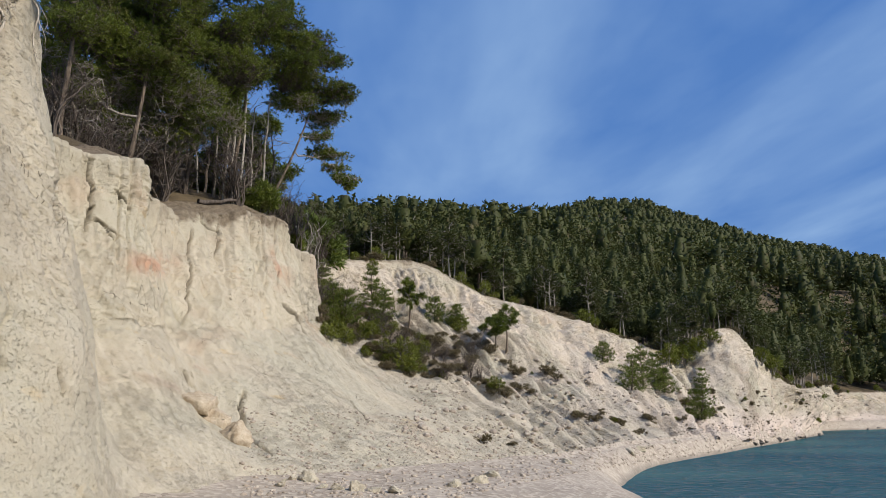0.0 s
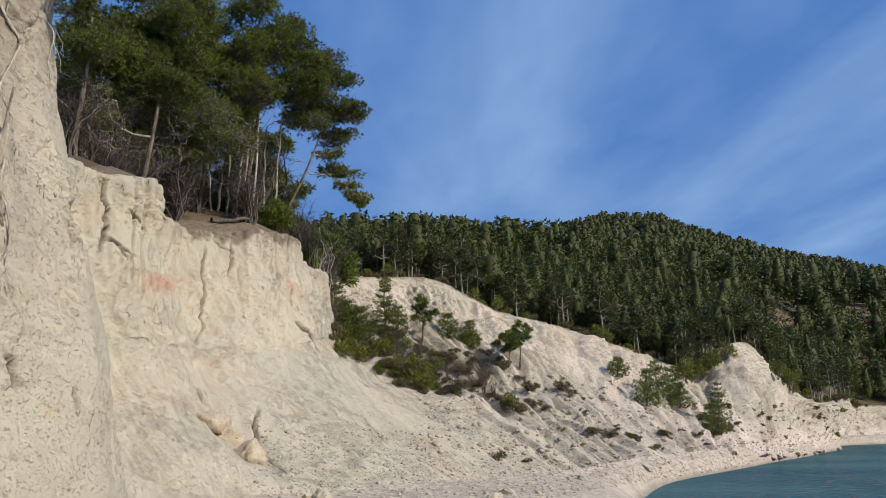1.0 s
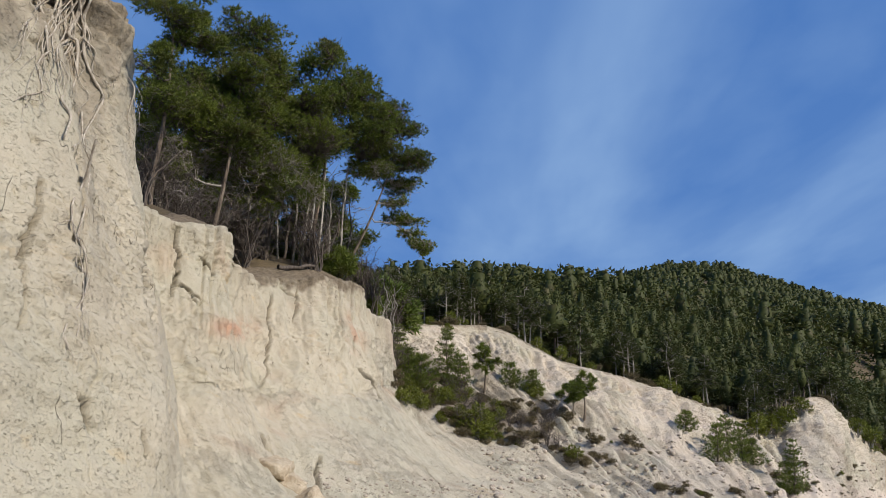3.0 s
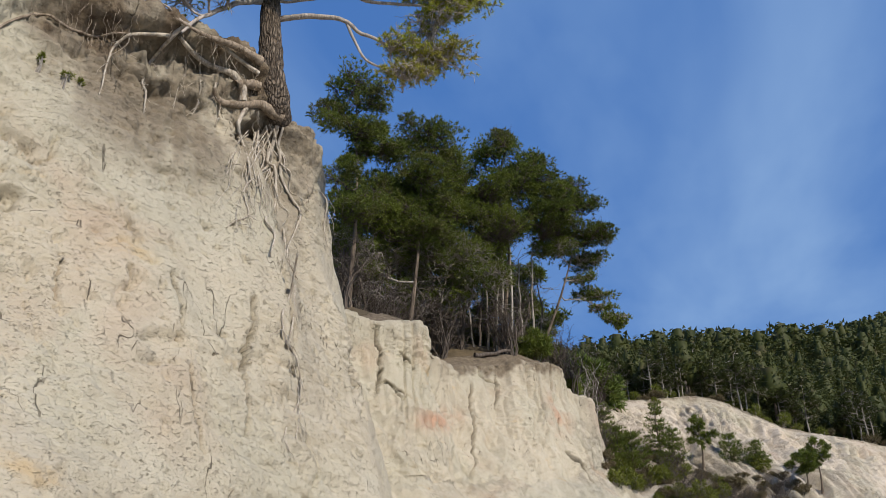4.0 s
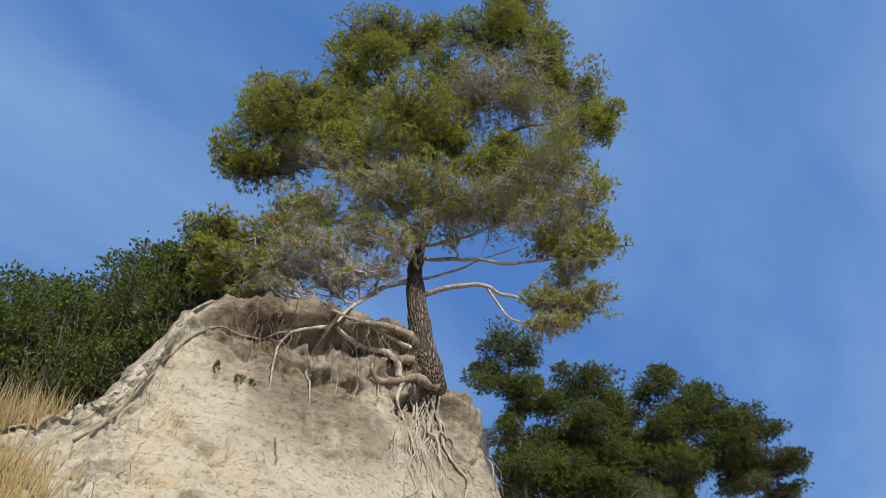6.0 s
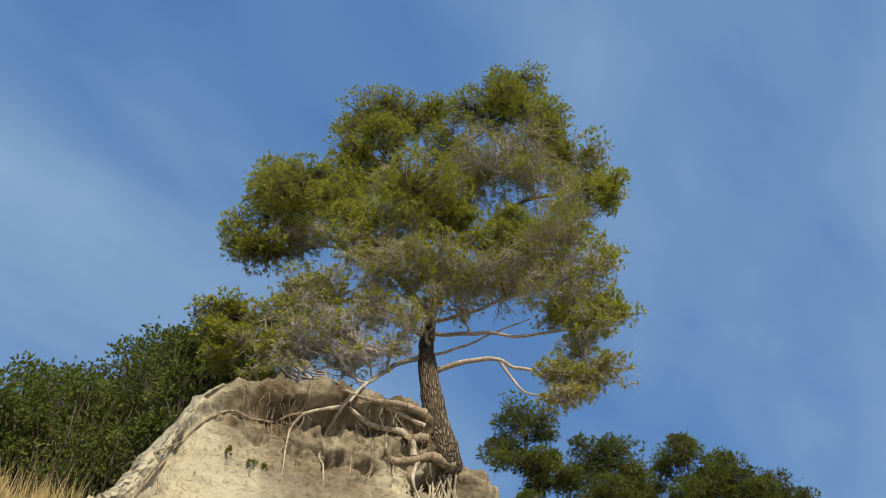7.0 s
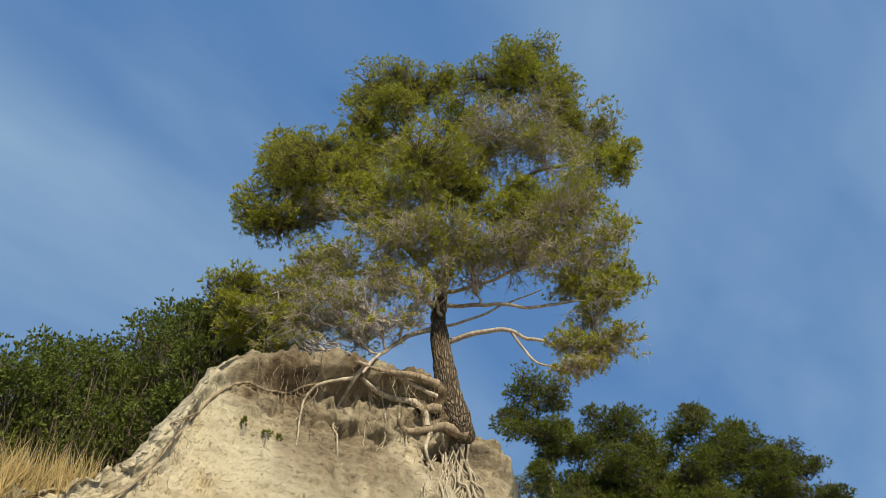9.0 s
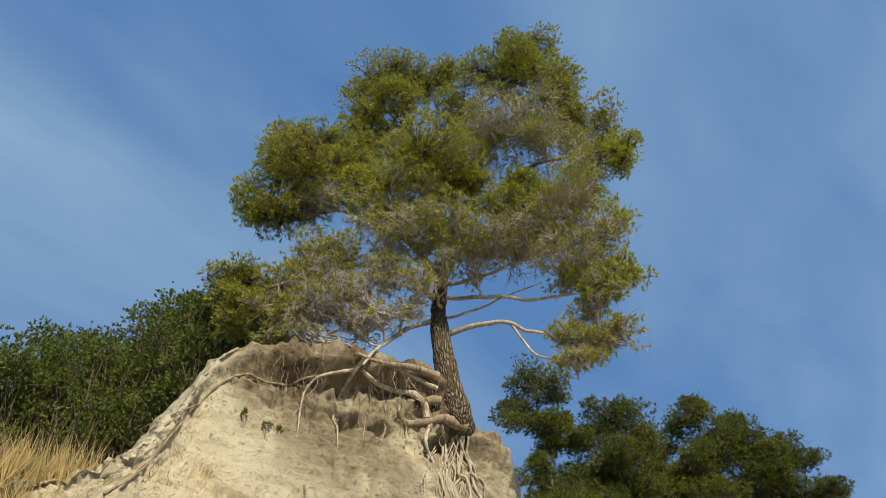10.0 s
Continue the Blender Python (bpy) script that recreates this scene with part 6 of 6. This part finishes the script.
for k in range(4):
    r2 = np.random.RandomState(1100 + k)
    cl = []
    for j in range(10):
        f = j / 9
        w = 0.95 * (1 - 0.55 * f) * r2.uniform(0.75, 1.15)
        a = r2.uniform(0, 6.28)
        cl.append((np.array([math.cos(a) * w * 0.75, math.sin(a) * w * 0.75, 1.9 + 2.4 * f]), w, 0.40, 0.45 * (1 - f)))
    ranks.append(pine("hillside_pine", [(0, 0, -0.2), (0.1, 0.05, 1.4), (r2.uniform(-0.3, 0.3), 0, 2.8), (0, 0, 4.2)], 0.085, cl, 1120 + k, TWIG, NEEDLE_FAR,
                      "slender pine in the front rank of the forest", "front rank of the forest", tuft=(0.17, 0.022, 9), twig_r=0.014, sub=3, density=110, sides=6, groups=4, twig_share=0.1))
for k in range(96):
    u0 = rng.uniform(22.9, 27.5) if k % 2 else rng.uniform(27.5, 33.8)
    c = spline(CREST, np.array([u0]))[0]
    a = radians(np.interp(u0, np.arange(N_ST), INLAND))
    d = rng.uniform(0.5, 5.5)
    x, y = c[0] + math.cos(a) * d, c[1] + math.sin(a) * d
    m = scaled(x, y, top_of(x, y) - 0.05, rng.uniform(0.55, 0.95), rng.uniform(0, 6.28))
    if k < 4:
        ranks[k].matrix_basis = m
    else:
        copy_thing(ranks[k % 4], m)


for k, (az, el, s) in enumerate([(14.9, 3.3, 0.55), (15.5, 3.1, 0.62), (16.1, 3.3, 0.52), (16.7, 3.7, 0.60), (17.3, 4.1, 0.50), (17.9, 4.5, 0.42), (15.8, 3.6, 0.66), (16.9, 4.3, 0.58), (20.9, 3.2, 0.45), (21.6, 2.6, 0.5)]):
    p = on_face(az, el)
    if p is not None and math.hypot(p[0], p[1]) < 90:
        copy_thing(ranks[k % 4], scaled(p[0], p[1], p[2] - 0.1, 1.35 * s, 1.7 * k))
        copy_thing(green[k % 3], scaled(p[0] + 0.3, p[1] - 0.3, p[2] - 0.1, 1.4, 2.3 * k))


def rock_shape(rng, size, detail=2):
    bm = bmesh.new()
    bmesh.ops.create_icosphere(bm, subdivisions=detail, radius=1.0)
    v = np.array([x.co[:] for x in bm.verts])
    f = np.array([[y.index for y in x.verts] for x in bm.faces])
    bm.free()
    s = rng.uniform(0, 50)
    for _ in range(12):                              # flat broken sides
        n = rng.randn(3)
        n /= np.linalg.norm(n)
        over = np.maximum(v @ n - rng.uniform(0.42, 0.75), 0)
        v = v - over[:, None] * n
    v = v * (1 + 0.15 * fbm(v * 1.6 + s, 3)[:, None] + (0.30 * fbm(v * 3.2 + s, 4, 0.62)[:, None] if detail > 3 else 0)) * np.array(size)
    return v, f


def rock(at, size, seed, label, detail=4, material=None, group="fallen rocks at the cliff foot"):
    r = np.random.RandomState(seed)
    v, f = rock_shape(r, size, detail)
    me = mesh_of("rock", [(v, f)], material or MARL, smooth_shade=detail > 3)
    ob = new("rock", me)
    ob.matrix_basis = pose(*at, r.uniform(-15, 15), r.uniform(-15, 15), r.uniform(0, 360))
    return tagged(ob, label, "rock", group)


for k, (az, el, size) in enumerate([(-16.8, 0.5, (0.50, 0.62, 0.52)), (-15.6, -0.5, (0.42, 0.5, 0.44)), (-14.5, -1.6, (0.30, 0.42, 0.5)), (-9.6, -4.4, (0.22, 0.2, 0.18)), (-10.5, -4.3, (0.16, 0.13, 0.17)), (-7.4, -5.0, (0.2, 0.16, 0.12)),
                                   (-6.2, -5.1, (0.24, 0.2, 0.15)), (-5.0, -5.2, (0.15, 0.15, 0.12)), (-3.4, -5.3, (0.2, 0.16, 0.12)), (0.6, -4.9, (0.2, 0.16, 0.14)), (2.2, -4.7, (0.28, 0.2, 0.16)), (3.2, -4.3, (0.2, 0.2, 0.15)),
                                   (-8.6, -4.9, (0.14, 0.12, 0.1)), (-11.4, -4.7, (0.2, 0.15, 0.13)), (8.2, -3.4, (0.25, 0.2, 0.15)), (12.4, -2.6, (0.4, 0.3, 0.2)), (13.2, -2.5, (0.3, 0.3, 0.2))]):
    p = on_face(az, el, 0.12 if k < 3 else 0.0)
    if p is not None:
        rock(p, size, 1200 + k, "broken lump of brown marl sticking out of the slope" if k < 3 else "rough lump of fallen pale marl on the scree", 4, STONE_BROWN if k < 3 else None)
for k in range(22):                                  # dark stones along the far waterline
    az = rng.uniform(20, 28.6)
    p = on_face(az, np.interp(az, [20, 24, 28.5], [-2.25, -1.65, -1.1]) + rng.uniform(-0.02, 0.10))
    if p is not None:
        rock(p, tuple(rng.uniform(0.15, 0.4, 3) * np.array([1, 1, 0.5])), 1300 + k, "dark wave-worn stone lying along the waterline", 2, STONE_DARK, "stones along the waterline")

# loose stones on scree and beach
models = [rock_shape(rng, (1, 1, 0.7), 1) for _ in range(5)]
loose = []
for _ in range(2200):
    az = rng.uniform(-14, 26)
    lo, hi = np.interp(az, [-14, 0, 8, 26], [-5.8, -5.8, -4.2, -1.4]), np.interp(az, [-14, -4, 3, 10, 26], [0.5, 0.0, -1.8, -2.0, 0.0])
    p = on_face(az, lo + (hi - lo) * rng.rand() ** 1.5)
    if p is None:
        continue
    s = 0.022 + 0.06 * rng.rand() ** 4 + 0.0008 * math.hypot(p[0], p[1])
    v, f = models[rng.randint(5)]
    a = rng.uniform(0, 6.28)
    m = np.array([[math.cos(a), -math.sin(a), 0], [math.sin(a), math.cos(a), 0], [0, 0, 1]]) * s
    loose.append((v @ m.T + p, f))
for _ in range(900):
    az = rng.uniform(-3, 28)
    hi = np.interp(az, [-3, 1, 8, 15, 21, 28], [2.0, 3.5, 4.0, 2.4, 1.4, 0.8])
    p = on_face(az, rng.uniform(np.interp(az, [-3, 8, 28], [-1.5, -2.0, -0.6]), hi))
    if p is None:
        continue
    v, f = models[rng.randint(5)]
    a = rng.uniform(0, 6.28)
    m = np.array([[math.cos(a), -math.sin(a), 0], [math.sin(a), math.cos(a), 0], [0, 0, 1]]) * (0.05 + 0.16 * rng.rand() ** 3)
    loose.append((v @ m.T + p, f))
stones = tagged(new("loose_stones", mesh_of("loose_stones", loose, SHINGLE, False)), "pale loose stones strewn over scree and beach", "stones", kind="stuff")

# dry grass on the slumped rim and along the edges
blades = []
for az, el, n, h in [(-66.0, 26.9, 150, 0.42), (-64.6, 27.2, 160, 0.45), (-63.4, 28.0, 120, 0.35), (-67.5, 26.5, 160, 0.5), (-69.5, 26.3, 150, 0.5), (-61.8, 28.9, 60, 0.25), (-60.3, 29.4, 50, 0.25), (-72, 26, 150, 0.5)]:
    p = polar(az, 7.7, 0)
    spread = rng.randn(n, 3) * np.array([0.28, 0.28, 0])
    pts = p + spread
    pts[:, 2] = [top_of(x, y) - 0.03 for x, y in pts[:, :2]]
    blades.append(sprays(pts, np.tile([0.0, 0.0, 1.0], (n, 1)), rng, 5, h, 0.006, 0.28))
grass = tagged(new("dry_grass", mesh_of("dry_grass", blades, GRASS, False)), "tall dry straw-coloured grass on the cliff rim", "grass", kind="stuff")

# rootlets hanging from the overhanging turf
pieces = []
r3 = np.random.RandomState(1450)
for _ in range(80):
    az = r3.uniform(-52, -34.5)
    p = on_face(az, np.interp(az, [-52, -45, -38, -34], [36.0, 36.2, 35.6, 34.6]) + r3.uniform(-2.2, 0.6), 0.03)
    if p is None:
        continue
    L = r3.uniform(0.15, 0.75)
    pieces.append(tube(bent(p, p + np.array([r3.uniform(-0.08, 0.14), r3.uniform(-0.14, 0.14), -L]), r3, 6, 0, 0.16) - np.array(leaning.location), np.linspace(r3.uniform(0.0025, 0.005), 0.0015, 6), 4))
part("root_fringe", pieces, ROOT_BROWN, leaning, "fringe of fine dry rootlets")

# small plants on the near face
for k, (az, el, w, h) in enumerate([(-50.4, 31.8, 0.05, 0.14), (-48.6, 31.2, 0.10, 0.09), (-47.4, 31.0, 0.08, 0.08), (-60.8, 29.0, 0.10, 0.08)]):
    p = on_face(az, el, 0.03)
    if p is not None:
        bush("face_plant", p, (w, h), 1400 + k, SHRUB_GREEN, "small green plant rooted in the cliff face", "plant", "plants on the cliff face", n=90, leaf=(0.035, 0.006, 4), lumps=4)

# fallen trunk on the ledge before the grove
p0, p1 = polar(-17.6, 27.2, 0), polar(-15.0, 28.0, 0)
p0[2], p1[2] = top_of(p0[0], p0[1]) + 0.10, top_of(p1[0], p1[1]) + 0.22
log_at = thing("fallen_log", tuple(p0), "dark fallen trunk lying on the ledge before the grove", "log")
part("log", [tube(bent((0, 0, 0), p1 - p0, rng, 8, 0, 0.05), np.linspace(0.09, 0.05, 8), 8, 0.2, rng)], BARE, log_at)
